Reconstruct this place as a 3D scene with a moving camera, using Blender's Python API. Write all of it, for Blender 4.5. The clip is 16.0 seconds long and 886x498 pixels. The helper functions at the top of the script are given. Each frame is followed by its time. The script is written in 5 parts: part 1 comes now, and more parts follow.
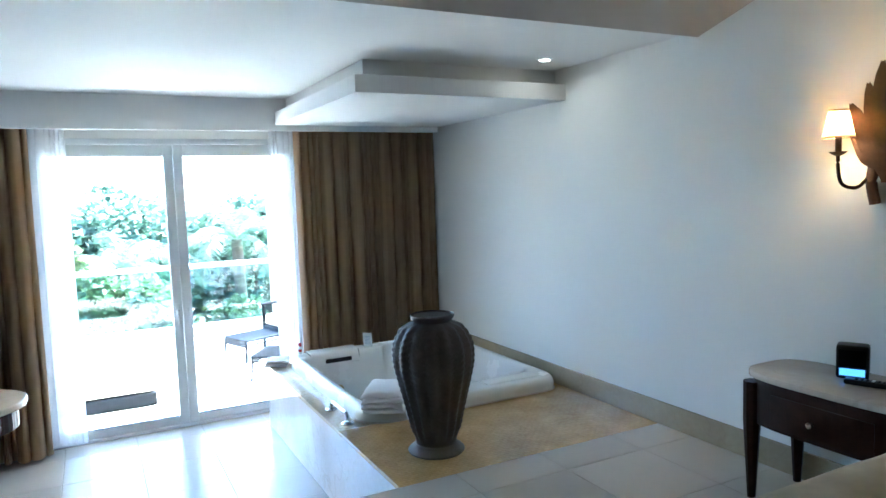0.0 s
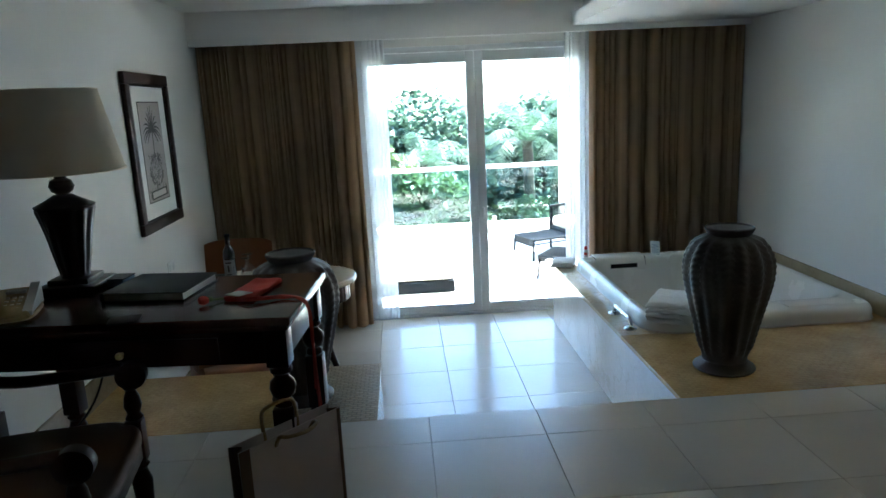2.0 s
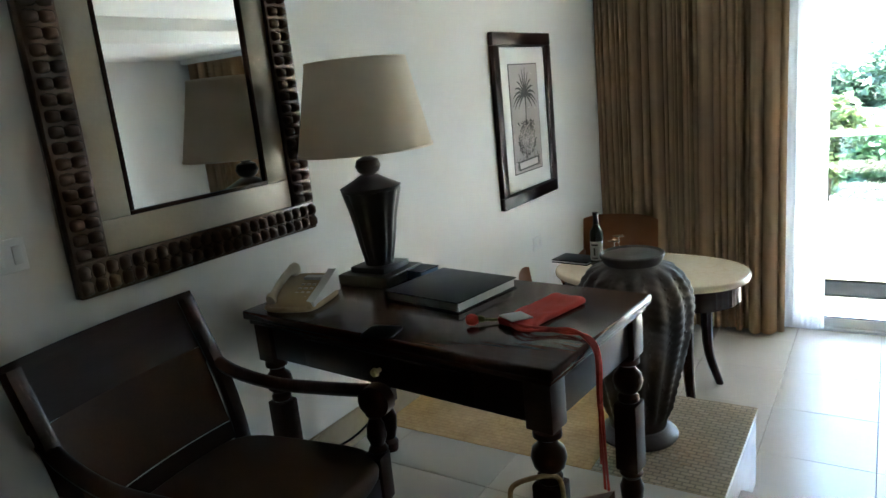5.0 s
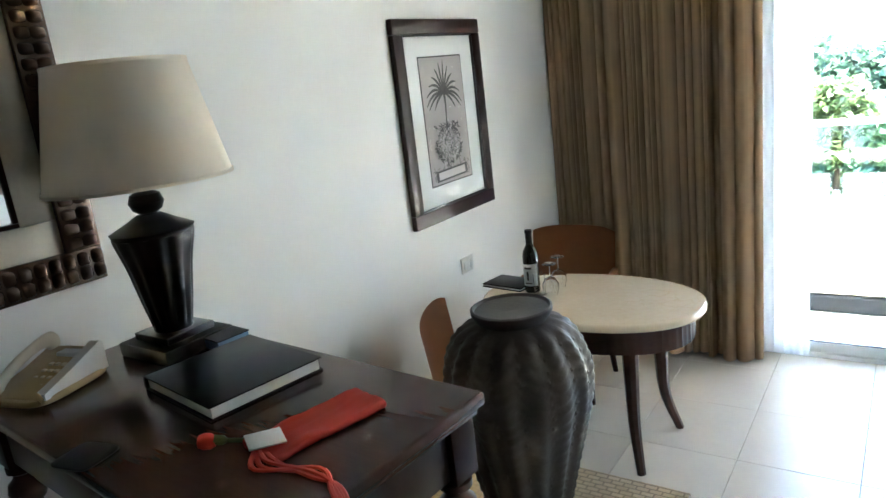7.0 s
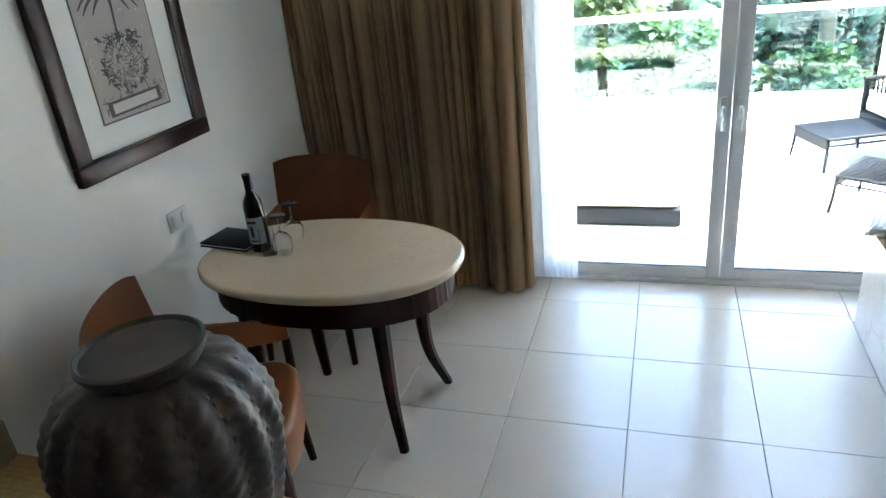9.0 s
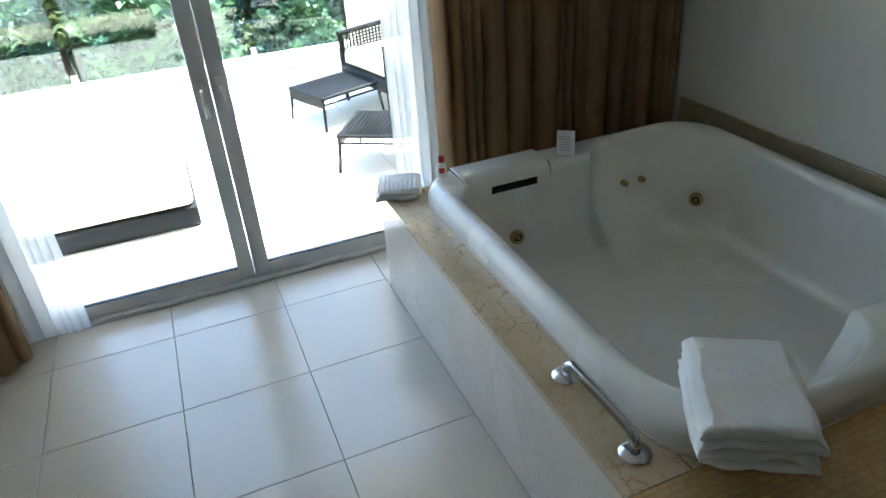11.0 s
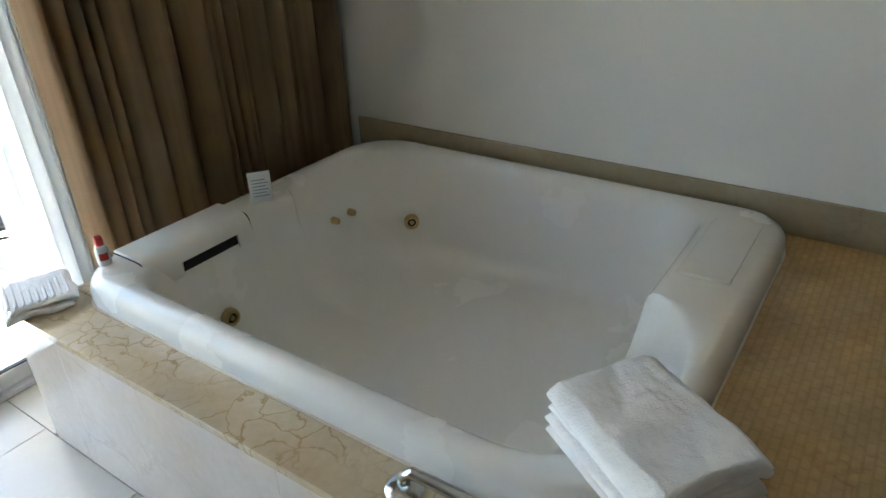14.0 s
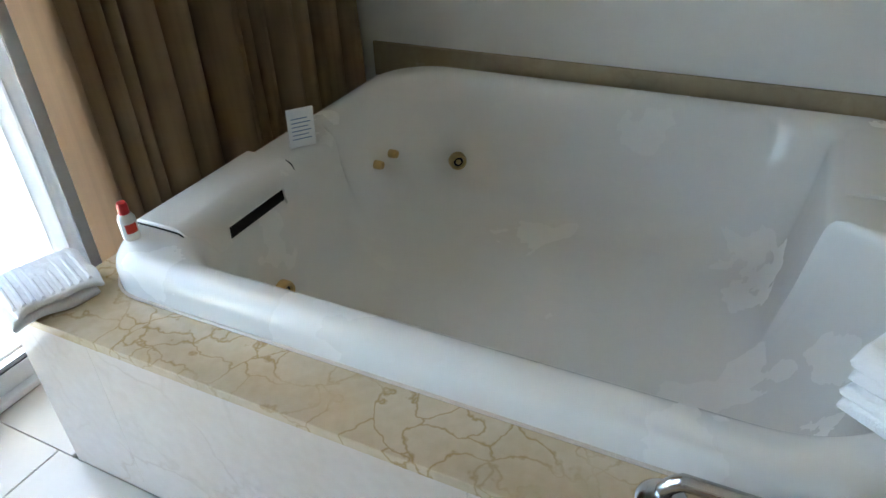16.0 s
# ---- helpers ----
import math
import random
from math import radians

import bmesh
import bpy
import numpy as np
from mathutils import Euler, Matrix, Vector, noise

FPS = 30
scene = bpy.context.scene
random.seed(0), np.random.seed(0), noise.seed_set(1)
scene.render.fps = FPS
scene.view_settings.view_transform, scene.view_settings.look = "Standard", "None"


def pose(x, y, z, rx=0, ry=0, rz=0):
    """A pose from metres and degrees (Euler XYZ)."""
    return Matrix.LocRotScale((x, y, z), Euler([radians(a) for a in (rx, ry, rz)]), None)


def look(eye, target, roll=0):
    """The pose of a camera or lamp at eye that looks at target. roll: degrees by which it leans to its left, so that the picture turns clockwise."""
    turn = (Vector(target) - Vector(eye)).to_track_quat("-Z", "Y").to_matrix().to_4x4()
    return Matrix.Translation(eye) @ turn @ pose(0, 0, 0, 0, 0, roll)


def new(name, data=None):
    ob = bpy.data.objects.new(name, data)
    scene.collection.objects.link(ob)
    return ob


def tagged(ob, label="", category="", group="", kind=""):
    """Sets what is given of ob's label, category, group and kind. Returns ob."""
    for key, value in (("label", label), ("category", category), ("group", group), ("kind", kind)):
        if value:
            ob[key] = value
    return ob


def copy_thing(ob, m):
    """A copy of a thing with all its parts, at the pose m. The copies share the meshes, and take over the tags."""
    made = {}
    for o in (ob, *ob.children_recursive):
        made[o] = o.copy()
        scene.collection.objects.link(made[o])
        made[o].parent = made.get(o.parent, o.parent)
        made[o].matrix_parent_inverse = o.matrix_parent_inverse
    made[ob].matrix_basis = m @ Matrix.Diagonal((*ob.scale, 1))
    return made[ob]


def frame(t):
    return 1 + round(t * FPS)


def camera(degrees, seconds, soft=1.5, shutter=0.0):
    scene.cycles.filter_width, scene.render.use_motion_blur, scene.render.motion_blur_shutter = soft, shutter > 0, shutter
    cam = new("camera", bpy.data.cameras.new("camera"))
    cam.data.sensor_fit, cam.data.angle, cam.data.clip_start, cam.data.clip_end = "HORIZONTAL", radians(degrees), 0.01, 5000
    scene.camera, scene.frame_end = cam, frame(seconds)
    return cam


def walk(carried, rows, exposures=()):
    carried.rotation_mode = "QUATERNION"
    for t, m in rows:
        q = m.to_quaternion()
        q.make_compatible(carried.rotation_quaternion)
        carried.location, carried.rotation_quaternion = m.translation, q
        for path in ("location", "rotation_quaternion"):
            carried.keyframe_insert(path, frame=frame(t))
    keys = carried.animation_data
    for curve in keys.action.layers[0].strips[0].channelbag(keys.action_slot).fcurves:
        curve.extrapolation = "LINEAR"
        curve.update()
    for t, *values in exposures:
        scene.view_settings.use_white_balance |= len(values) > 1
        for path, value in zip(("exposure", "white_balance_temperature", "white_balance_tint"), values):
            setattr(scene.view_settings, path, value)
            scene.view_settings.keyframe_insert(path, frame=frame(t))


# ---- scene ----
cam = camera(66.1, 16.0)
PATH = [
    (0, (0.411, 0.324, 1.785), (1.323, 2.095, 1.611), -1.9),
    (0.5, (0.45, 0.296, 1.806), (1.177, 2.144, 1.566), -1.2),
    (1, (0.433, 0.292, 1.807), (1.0, 2.179, 1.467), -1.9),
    (1.5, (0.401, 0.279, 1.803), (0.723, 2.214, 1.414), -1.8),
    (2, (0.378, 0.292, 1.8), (0.483, 2.244, 1.378), -2.7),
    (2.5, (0.349, 0.374, 1.804), (0.35, 2.325, 1.364), -2.5),
    (3, (0.348, 0.459, 1.81), (0.187, 2.406, 1.381), -3.3),
    (3.5, (0.463, 0.551, 1.809), (-0.037, 2.433, 1.352), -1.9),
    (4, (0.551, 0.621, 1.811), (-0.291, 2.377, 1.356), -4.2),
    (4.2, (0.543, 0.722, 1.794), (-0.341, 2.459, 1.347), -4.8),
    (6.3, (0.67, 1.51, 1.782), (-0.652, 2.925, 1.284), -6.0),
    (6.5, (0.663, 1.615, 1.78), (-0.58, 3.107, 1.301), -7.3),
    (7, (0.721, 1.817, 1.781), (-0.406, 3.397, 1.296), -6.9),
    (7.5, (0.78, 2.0, 1.779), (-0.294, 3.585, 1.201), -5.1),
    (8, (0.724, 2.212, 1.778), (-0.147, 3.878, 1.097), -3.6),
    (8.5, (0.703, 2.405, 1.757), (-0.052, 4.134, 1.092), -7.3),
    (9, (0.691, 2.53, 1.748), (0.089, 4.253, 0.928), -6.1),
    (9.5, (0.765, 2.684, 1.727), (0.349, 4.438, 0.862), -6.3),
    (10, (0.769, 2.8, 1.742), (0.656, 4.565, 0.808), -6.4),
    (10.2, (0.789, 2.881, 1.712), (0.88, 4.638, 0.76), -6.0),
    (12.3, (0.895, 3.191, 1.69), (1.969, 4.532, 0.667), -2.5),
    (12.5, (0.888, 3.246, 1.669), (2.066, 4.524, 0.68), -2.8),
    (13, (0.845, 3.384, 1.648), (2.087, 4.539, 0.589), -2.1),
    (13.5, (0.859, 3.479, 1.603), (2.137, 4.587, 0.535), -2.4),
    (14, (0.93, 3.626, 1.487), (2.367, 4.642, 0.536), -2.4),
    (14.5, (0.947, 3.743, 1.462), (2.343, 4.721, 0.417), -3.2),
    (15, (0.867, 3.926, 1.343), (2.365, 4.723, 0.285), -4.0),
    (15.5, (0.846, 4.063, 1.336), (2.367, 4.734, 0.225), -2.0),
    (16, (0.949, 4.215, 1.331), (2.434, 4.98, 0.231), -2.6),
]
EXPOSURES = [(0.0, 4.68, 5000, 1), (0.5, 4.35, 5050, 2), (1.0, 4.15, 5200, 2), (1.5, 3.87, 5350, 0), (2.0, 3.54, 5400, -3), (3.0, 3.46, 5400, -4), (4.2, 4.0, 5800, -3), (6.3, 5.27, 5950, 2), (7.0, 5.12, 5850, 2), (8.0, 4.8, 5900, 2), (9.0, 4.24, 5800, 2), (10.2, 3.39, 5750, 0), (12.3, 3.28, 6650, -1), (13.5, 3.68, 6700, 1), (14.5, 3.92, 6550, 3), (16.0, 3.97, 6250, 3)]
walk(cam, [(t, look(eye, target, roll)) for t, eye, target, roll in PATH], EXPOSURES)

# ---- light ----
world = bpy.data.worlds.new("world")
scene.world = world
world.use_nodes = True
SUN_EL, SUN_AZ = 62.0, 62.0
sky = world.node_tree.nodes.new("ShaderNodeTexSky")
sky.sky_type, sky.sun_disc = "NISHITA", False
sky.sun_elevation, sky.sun_rotation = radians(SUN_EL), radians(SUN_AZ)
sky.air_density, sky.dust_density, sky.ozone_density = 1.0, 1.5, 1.0
world.node_tree.links.new(sky.outputs[0], world.node_tree.nodes["Background"].inputs[0])
world.node_tree.nodes["Background"].inputs[1].default_value = 0.15
sun_dir = Vector((math.sin(radians(SUN_AZ)) * math.cos(radians(SUN_EL)), math.cos(radians(SUN_AZ)) * math.cos(radians(SUN_EL)), math.sin(radians(SUN_EL))))
sun = new("sun", bpy.data.lights.new("sun", "SUN"))
sun.data.energy, sun.data.angle, sun.data.color = 5.0, radians(0.5), (1.0, 0.95, 0.87)
sun.matrix_world = look(sun_dir * 40, (0, 0, 0))


# ---- materials ----
def material(name, colour, rough=0.5, metal=0.0, vary=0.15, scale=6.0, fine=60.0, bump=0.02, stretch=(1, 1, 1), second=None, rand=0.0, coat=0.0, transmission=0.0, detail=6.0, spec=0.5):
    """A surface with broad stains, fine grain and relief; rand: change of tone from piece to piece."""
    m = bpy.data.materials.new(name)
    m.use_nodes = True
    nt = m.node_tree
    b = nt.nodes["Principled BSDF"]
    co = nt.nodes.new("ShaderNodeTexCoord")
    mp = nt.nodes.new("ShaderNodeMapping")
    mp.inputs["Scale"].default_value = stretch
    nt.links.new(co.outputs["Object"], mp.inputs[0])
    n1 = nt.nodes.new("ShaderNodeTexNoise")
    n1.inputs["Scale"].default_value, n1.inputs["Detail"].default_value = scale, detail
    n2 = nt.nodes.new("ShaderNodeTexNoise")
    n2.inputs["Scale"].default_value, n2.inputs["Detail"].default_value = fine, 4
    for n in (n1, n2):
        nt.links.new(mp.outputs[0], n.inputs["Vector"])
    add = nt.nodes.new("ShaderNodeMath")
    add.operation = "MULTIPLY_ADD"
    add.inputs[1].default_value = 0.4
    nt.links.new(n2.outputs[0], add.inputs[0])
    nt.links.new(n1.outputs[0], add.inputs[2])
    ramp = nt.nodes.new("ShaderNodeValToRGB")
    c2 = second or tuple(c * (1 - vary) for c in colour)
    c1 = tuple(min(1, c * (1 + vary * 0.6)) for c in colour)
    ramp.color_ramp.elements[0].position, ramp.color_ramp.elements[1].position = 0.42, 0.98
    ramp.color_ramp.elements[0].color, ramp.color_ramp.elements[1].color = (*c2, 1), (*c1, 1)
    nt.links.new(add.outputs[0], ramp.inputs[0])
    last = ramp.outputs[0]
    if rand:
        info = nt.nodes.new("ShaderNodeObjectInfo")
        hsv = nt.nodes.new("ShaderNodeHueSaturation")
        mr = nt.nodes.new("ShaderNodeMapRange")
        mr.inputs[3].default_value, mr.inputs[4].default_value = 1 - rand, 1 + rand
        nt.links.new(info.outputs["Random"], mr.inputs[0])
        nt.links.new(mr.outputs[0], hsv.inputs["Value"])
        nt.links.new(last, hsv.inputs["Color"])
        last = hsv.outputs[0]
    nt.links.new(last, b.inputs["Base Color"])
    rr = nt.nodes.new("ShaderNodeMapRange")
    rr.inputs[3].default_value, rr.inputs[4].default_value = max(0.02, rough * 0.82), min(1, rough * 1.2)
    nt.links.new(n1.outputs[0], rr.inputs[0])
    nt.links.new(rr.outputs[0], b.inputs["Roughness"])
    b.inputs["Metallic"].default_value = metal
    b.inputs["Specular IOR Level"].default_value = spec
    b.inputs["Coat Weight"].default_value = coat
    b.inputs["Transmission Weight"].default_value = transmission
    if bump:
        bp = nt.nodes.new("ShaderNodeBump")
        bp.inputs["Strength"].default_value, bp.inputs["Distance"].default_value = min(1.0, bump * 10), 0.004
        nt.links.new(add.outputs[0], bp.inputs["Height"])
        nt.links.new(bp.outputs[0], b.inputs["Normal"])
    return m


def marble(name, light, dark, vein, rough=0.12, scale=3.0, rand=0.0, vein_amount=0.8, veins=7.0, gate_at=(0.45, 0.65)):
    """Cream limestone marble: clouds and thin branching veins."""
    m = material(name, light, rough, 0, 0.1, scale, 40, 0.0, second=dark, rand=rand)
    nt = m.node_tree
    b = nt.nodes["Principled BSDF"]
    src = b.inputs["Base Color"].links[0].from_socket
    co = nt.nodes.new("ShaderNodeTexCoord")
    wob = nt.nodes.new("ShaderNodeTexNoise")
    wob.inputs["Scale"].default_value, wob.inputs["Detail"].default_value = 5, 5
    nt.links.new(co.outputs["Object"], wob.inputs["Vector"])
    mix = nt.nodes.new("ShaderNodeVectorMath")
    mix.operation = "MULTIPLY_ADD"
    mix.inputs[1].default_value = (0.35, 0.35, 0.35)
    nt.links.new(wob.outputs["Color"], mix.inputs[0])
    nt.links.new(co.outputs["Object"], mix.inputs[2])
    vo = nt.nodes.new("ShaderNodeTexVoronoi")
    vo.feature = "DISTANCE_TO_EDGE"
    vo.inputs["Scale"].default_value = veins
    nt.links.new(mix.outputs[0], vo.inputs["Vector"])
    mr = nt.nodes.new("ShaderNodeMapRange")
    mr.inputs[1].default_value, mr.inputs[2].default_value, mr.inputs[3].default_value, mr.inputs[4].default_value = 0.0, 0.045, vein_amount, 0.0
    nt.links.new(vo.outputs["Distance"], mr.inputs[0])
    gate = nt.nodes.new("ShaderNodeTexNoise")
    gate.inputs["Scale"].default_value = 3.5
    nt.links.new(co.outputs["Object"], gate.inputs["Vector"])
    g2 = nt.nodes.new("ShaderNodeMapRange")
    g2.inputs[1].default_value, g2.inputs[2].default_value = gate_at
    nt.links.new(gate.outputs[0], g2.inputs[0])
    mul = nt.nodes.new("ShaderNodeMath")
    mul.operation = "MULTIPLY"
    nt.links.new(mr.outputs[0], mul.inputs[0])
    nt.links.new(g2.outputs[0], mul.inputs[1])
    mx = nt.nodes.new("ShaderNodeMix")
    mx.data_type = "RGBA"
    nt.links.new(mul.outputs[0], mx.inputs[0])
    nt.links.new(src, mx.inputs[6])
    mx.inputs[7].default_value = (*vein, 1)
    nt.links.new(mx.outputs[2], b.inputs["Base Color"])
    return m


def mosaic(m, depth):
    """Small brick-shaped mosaic stones with recessed joints, over a marble."""
    nt = m.node_tree
    b = nt.nodes["Principled BSDF"]
    src = b.inputs["Base Color"].links[0].from_socket
    co = nt.nodes.new("ShaderNodeTexCoord")
    br = nt.nodes.new("ShaderNodeTexBrick")
    br.inputs["Scale"].default_value = 1.0
    br.inputs["Brick Width"].default_value, br.inputs["Row Height"].default_value, br.inputs["Mortar Size"].default_value = 0.040, 0.020, 0.003
    br.inputs["Color1"].default_value, br.inputs["Color2"].default_value, br.inputs["Mortar"].default_value = (1, 1, 1, 1), (0.72, 0.70, 0.66, 1), (0.35, 0.32, 0.28, 1)
    nt.links.new(co.outputs["Object"], br.inputs["Vector"])
    mx = nt.nodes.new("ShaderNodeMix")
    mx.data_type, mx.blend_type = "RGBA", "MULTIPLY"
    mx.inputs[0].default_value = depth
    nt.links.new(src, mx.inputs[6])
    nt.links.new(br.outputs["Color"], mx.inputs[7])
    nt.links.new(mx.outputs[2], b.inputs["Base Color"])
    bp = nt.nodes.new("ShaderNodeBump")
    bp.inputs["Strength"].default_value, bp.inputs["Distance"].default_value = depth, 0.002
    bp.invert = True
    nt.links.new(br.outputs["Fac"], bp.inputs["Height"])
    nt.links.new(bp.outputs[0], b.inputs["Normal"])


def glow(name, colour, strength):
    m = bpy.data.materials.new(name)
    m.use_nodes = True
    b = m.node_tree.nodes["Principled BSDF"]
    b.inputs["Base Color"].default_value = (*colour, 1)
    b.inputs["Emission Color"].default_value = (*colour, 1)
    b.inputs["Emission Strength"].default_value = strength
    return m


def clear(name, colour=(1, 1, 1), rough=0.0, ior=1.45, mix=None):
    m = bpy.data.materials.new(name)
    m.use_nodes = True
    nt = m.node_tree
    b = nt.nodes["Principled BSDF"]
    b.inputs["Base Color"].default_value = (*colour, 1)
    b.inputs["Roughness"].default_value = rough
    b.inputs["IOR"].default_value = ior
    b.inputs["Transmission Weight"].default_value = 1
    return m


def cloth(name, colour, see=0.0, through_light=0.3, rough=0.9, weave=400.0, stretch=(1, 1, 1), contrast=0.15):
    """Woven cloth: diffuse, some light passing through, and see: how far it is open mesh."""
    m = bpy.data.materials.new(name)
    m.use_nodes = True
    nt = m.node_tree
    out = nt.nodes["Material Output"]
    b = nt.nodes["Principled BSDF"]
    b.inputs["Roughness"].default_value = rough
    co = nt.nodes.new("ShaderNodeTexCoord")
    n = nt.nodes.new("ShaderNodeTexNoise")
    n.inputs["Scale"].default_value, n.inputs["Detail"].default_value = 9, 8
    mp = nt.nodes.new("ShaderNodeMapping")
    mp.inputs["Scale"].default_value = stretch
    nt.links.new(co.outputs["Object"], mp.inputs[0])
    nt.links.new(mp.outputs[0], n.inputs["Vector"])
    if stretch != (1, 1, 1):
        n.inputs["Scale"].default_value, n.inputs["Detail"].default_value = 1.0, 3
    ramp = nt.nodes.new("ShaderNodeValToRGB")
    ramp.color_ramp.elements[0].color = (*[c * (1 - contrast) for c in colour], 1)
    ramp.color_ramp.elements[1].color = (*[min(1, c * (1 + contrast * 0.8)) for c in colour], 1)
    ramp.color_ramp.elements[0].position, ramp.color_ramp.elements[1].position = 0.3, 0.7
    nt.links.new(n.outputs[0], ramp.inputs[0])
    nt.links.new(ramp.outputs[0], b.inputs["Base Color"])
    n2 = nt.nodes.new("ShaderNodeTexNoise")
    n2.inputs["Scale"].default_value = weave
    nt.links.new(co.outputs["Object"], n2.inputs["Vector"])
    bp = nt.nodes.new("ShaderNodeBump")
    bp.inputs["Strength"].default_value, bp.inputs["Distance"].default_value = 0.25, 0.002
    nt.links.new(n2.outputs[0], bp.inputs["Height"])
    nt.links.new(bp.outputs[0], b.inputs["Normal"])
    tr = nt.nodes.new("ShaderNodeBsdfTranslucent")
    nt.links.new(ramp.outputs[0], tr.inputs[0])
    mx = nt.nodes.new("ShaderNodeMixShader")
    mx.inputs[0].default_value = through_light
    nt.links.new(b.outputs[0], mx.inputs[1])
    nt.links.new(tr.outputs[0], mx.inputs[2])
    last = mx
    if see:
        tp = nt.nodes.new("ShaderNodeBsdfTransparent")
        m2 = nt.nodes.new("ShaderNodeMixShader")
        m2.inputs[0].default_value = see
        nt.links.new(mx.outputs[0], m2.inputs[1])
        nt.links.new(tp.outputs[0], m2.inputs[2])
        last = m2
    nt.links.new(last.outputs[0], out.inputs[0])
    return m


PAINT = material("wall_paint", (0.84, 0.825, 0.785), 0.6, vary=0.03, scale=1.5, fine=220, bump=0.006)
# ceiling paint with the dimness of the unlit slope put into its colour
VAULT = material("shaded_ceiling_paint", (0.52, 0.45, 0.39), 0.7, vary=0.04, scale=1.2, fine=200, bump=0.004)
CEILING = material("ceiling_paint", (0.86, 0.85, 0.83), 0.7, vary=0.03, scale=1.2, fine=200, bump=0.004)
TILE = material("floor_tile", (0.575, 0.525, 0.44), 0.22, vary=0.05, scale=2.5, fine=30, bump=0.0, rand=0.02)
TILE_UP = material("upper_floor_tile", (0.56, 0.51, 0.44), 0.33, vary=0.04, scale=2.5, fine=30, bump=0.002, rand=0.04)
GROUT = material("grout", (0.36, 0.33, 0.285), 0.8, vary=0.15)
MARBLE = marble("orange_marble", (0.60, 0.41, 0.185), (0.43, 0.27, 0.11), (0.30, 0.18, 0.07), 0.2, 5.0, rand=0.03, vein_amount=0.35)
MARBLE_CREAM = marble("veined_marble", (0.60, 0.50, 0.35), (0.50, 0.39, 0.24), (0.36, 0.24, 0.09), 0.14, 5.0, rand=0.03, vein_amount=0.85, veins=11.0, gate_at=(0.36, 0.52))
MARBLE_PALE = marble("pale_marble", (0.68, 0.61, 0.53), (0.60, 0.51, 0.42), (0.46, 0.36, 0.26), 0.12, 3.0, rand=0.03, vein_amount=0.35, veins=4.0)
# same stone as MARBLE, its greyer tone and bold mosaic painted for raking light
MARBLE_RAKED = marble("raking_light_marble", (0.52, 0.42, 0.28), (0.40, 0.31, 0.19), (0.38, 0.25, 0.12), 0.3, 6.0, rand=0.03)
mosaic(MARBLE_RAKED, 0.8)
mosaic(MARBLE, 0.22)
MARBLE_BASE = marble("baseboard_marble", (0.41, 0.34, 0.225), (0.34, 0.27, 0.17), (0.30, 0.22, 0.13), 0.25, 4.0, vein_amount=0.4)
ACRYLIC = material("white_acrylic", (0.80, 0.78, 0.735), 0.26, vary=0.03, scale=3, fine=20, bump=0.0, coat=0.12)
FRAME_WHITE = material("white_frame", (0.78, 0.80, 0.82), 0.35, vary=0.04, scale=3, fine=80, bump=0.003)
CURTAIN = cloth("curtain_cloth", (0.48, 0.315, 0.18), 0.0, 0.0, stretch=(38, 38, 0.25), contrast=0.13)
SHEER = cloth("sheer_cloth", (0.92, 0.93, 0.94), 0.22, 0.62, contrast=0.03)
WOOD = material("espresso_wood", (0.034, 0.0125, 0.0075), 0.32, vary=0.4, scale=3, fine=25, bump=0.006, stretch=(1, 8, 8), coat=0.02, spec=0.18)
FRAME_WOOD = material("dark_frame_wood", (0.026, 0.010, 0.007), 0.35, vary=0.4, scale=5, fine=40, bump=0.006, spec=0.3)
TABLE_MARBLE = marble("table_marble", (0.66, 0.56, 0.42), (0.60, 0.48, 0.33), (0.45, 0.30, 0.12), 0.16, 3.0, vein_amount=0.28, veins=9.0, gate_at=(0.52, 0.66))
WOOD_TOP = material("mahogany_top", (0.055, 0.019, 0.011), 0.22, vary=0.15, scale=1.5, fine=6, bump=0.0, stretch=(1.5, 30, 1), coat=0.05, spec=0.3)
WOOD_BLACK = material("black_lamp_wood", (0.012, 0.009, 0.008), 0.3, vary=0.4, scale=5, fine=40, bump=0.004)
LEATHER = material("tan_leather", (0.29, 0.105, 0.036), 0.38, vary=0.25, scale=5, fine=140, bump=0.02)
LEATHER_DARK = material("brown_leather_seat", (0.095, 0.045, 0.024), 0.42, vary=0.3, scale=5, fine=140, bump=0.02, spec=0.25)
VASE = material("vase_fibre", (0.078, 0.061, 0.050), 0.52, vary=0.45, scale=9, fine=120, bump=0.05)
SHADE = cloth("lamp_shade_linen", (0.88, 0.79, 0.66), 0.0, 0.24, contrast=0.05)
CHROME = material("chrome", (0.50, 0.49, 0.48), 0.20, 1.0, vary=0.05, bump=0.0)
BRASS = material("worn_brass", (0.55, 0.40, 0.18), 0.3, 1.0, vary=0.3, scale=40, bump=0.01)
GLASS = clear("window_glass", (1, 1, 1), 0.0, 1.45)
RAIL_GLASS = clear("rail_glass", (0.62, 0.87, 0.90), 0.0, 1.45)
TERRACE = material("terrace_tile", (0.66, 0.62, 0.56), 0.6, vary=0.06, scale=3, fine=60, bump=0.004, rand=0.03)
STUCCO = material("cream_stucco", (0.72, 0.66, 0.55), 0.8, vary=0.06, scale=3, fine=150, bump=0.03)
WICKER = material("dark_wicker", (0.0050, 0.0065, 0.0095), 0.6, vary=0.4, scale=20, fine=180, bump=0.06, spec=0.12)
CUSHION = cloth("cushion_canvas", (0.66, 0.59, 0.46), 0, 0.1)
BLACK = material("black_leatherette", (0.007, 0.007, 0.008), 0.38, vary=0.3, fine=200, bump=0.02, spec=0.28)
PAPER = material("white_paper", (0.78, 0.78, 0.76), 0.7, vary=0.04, fine=200)
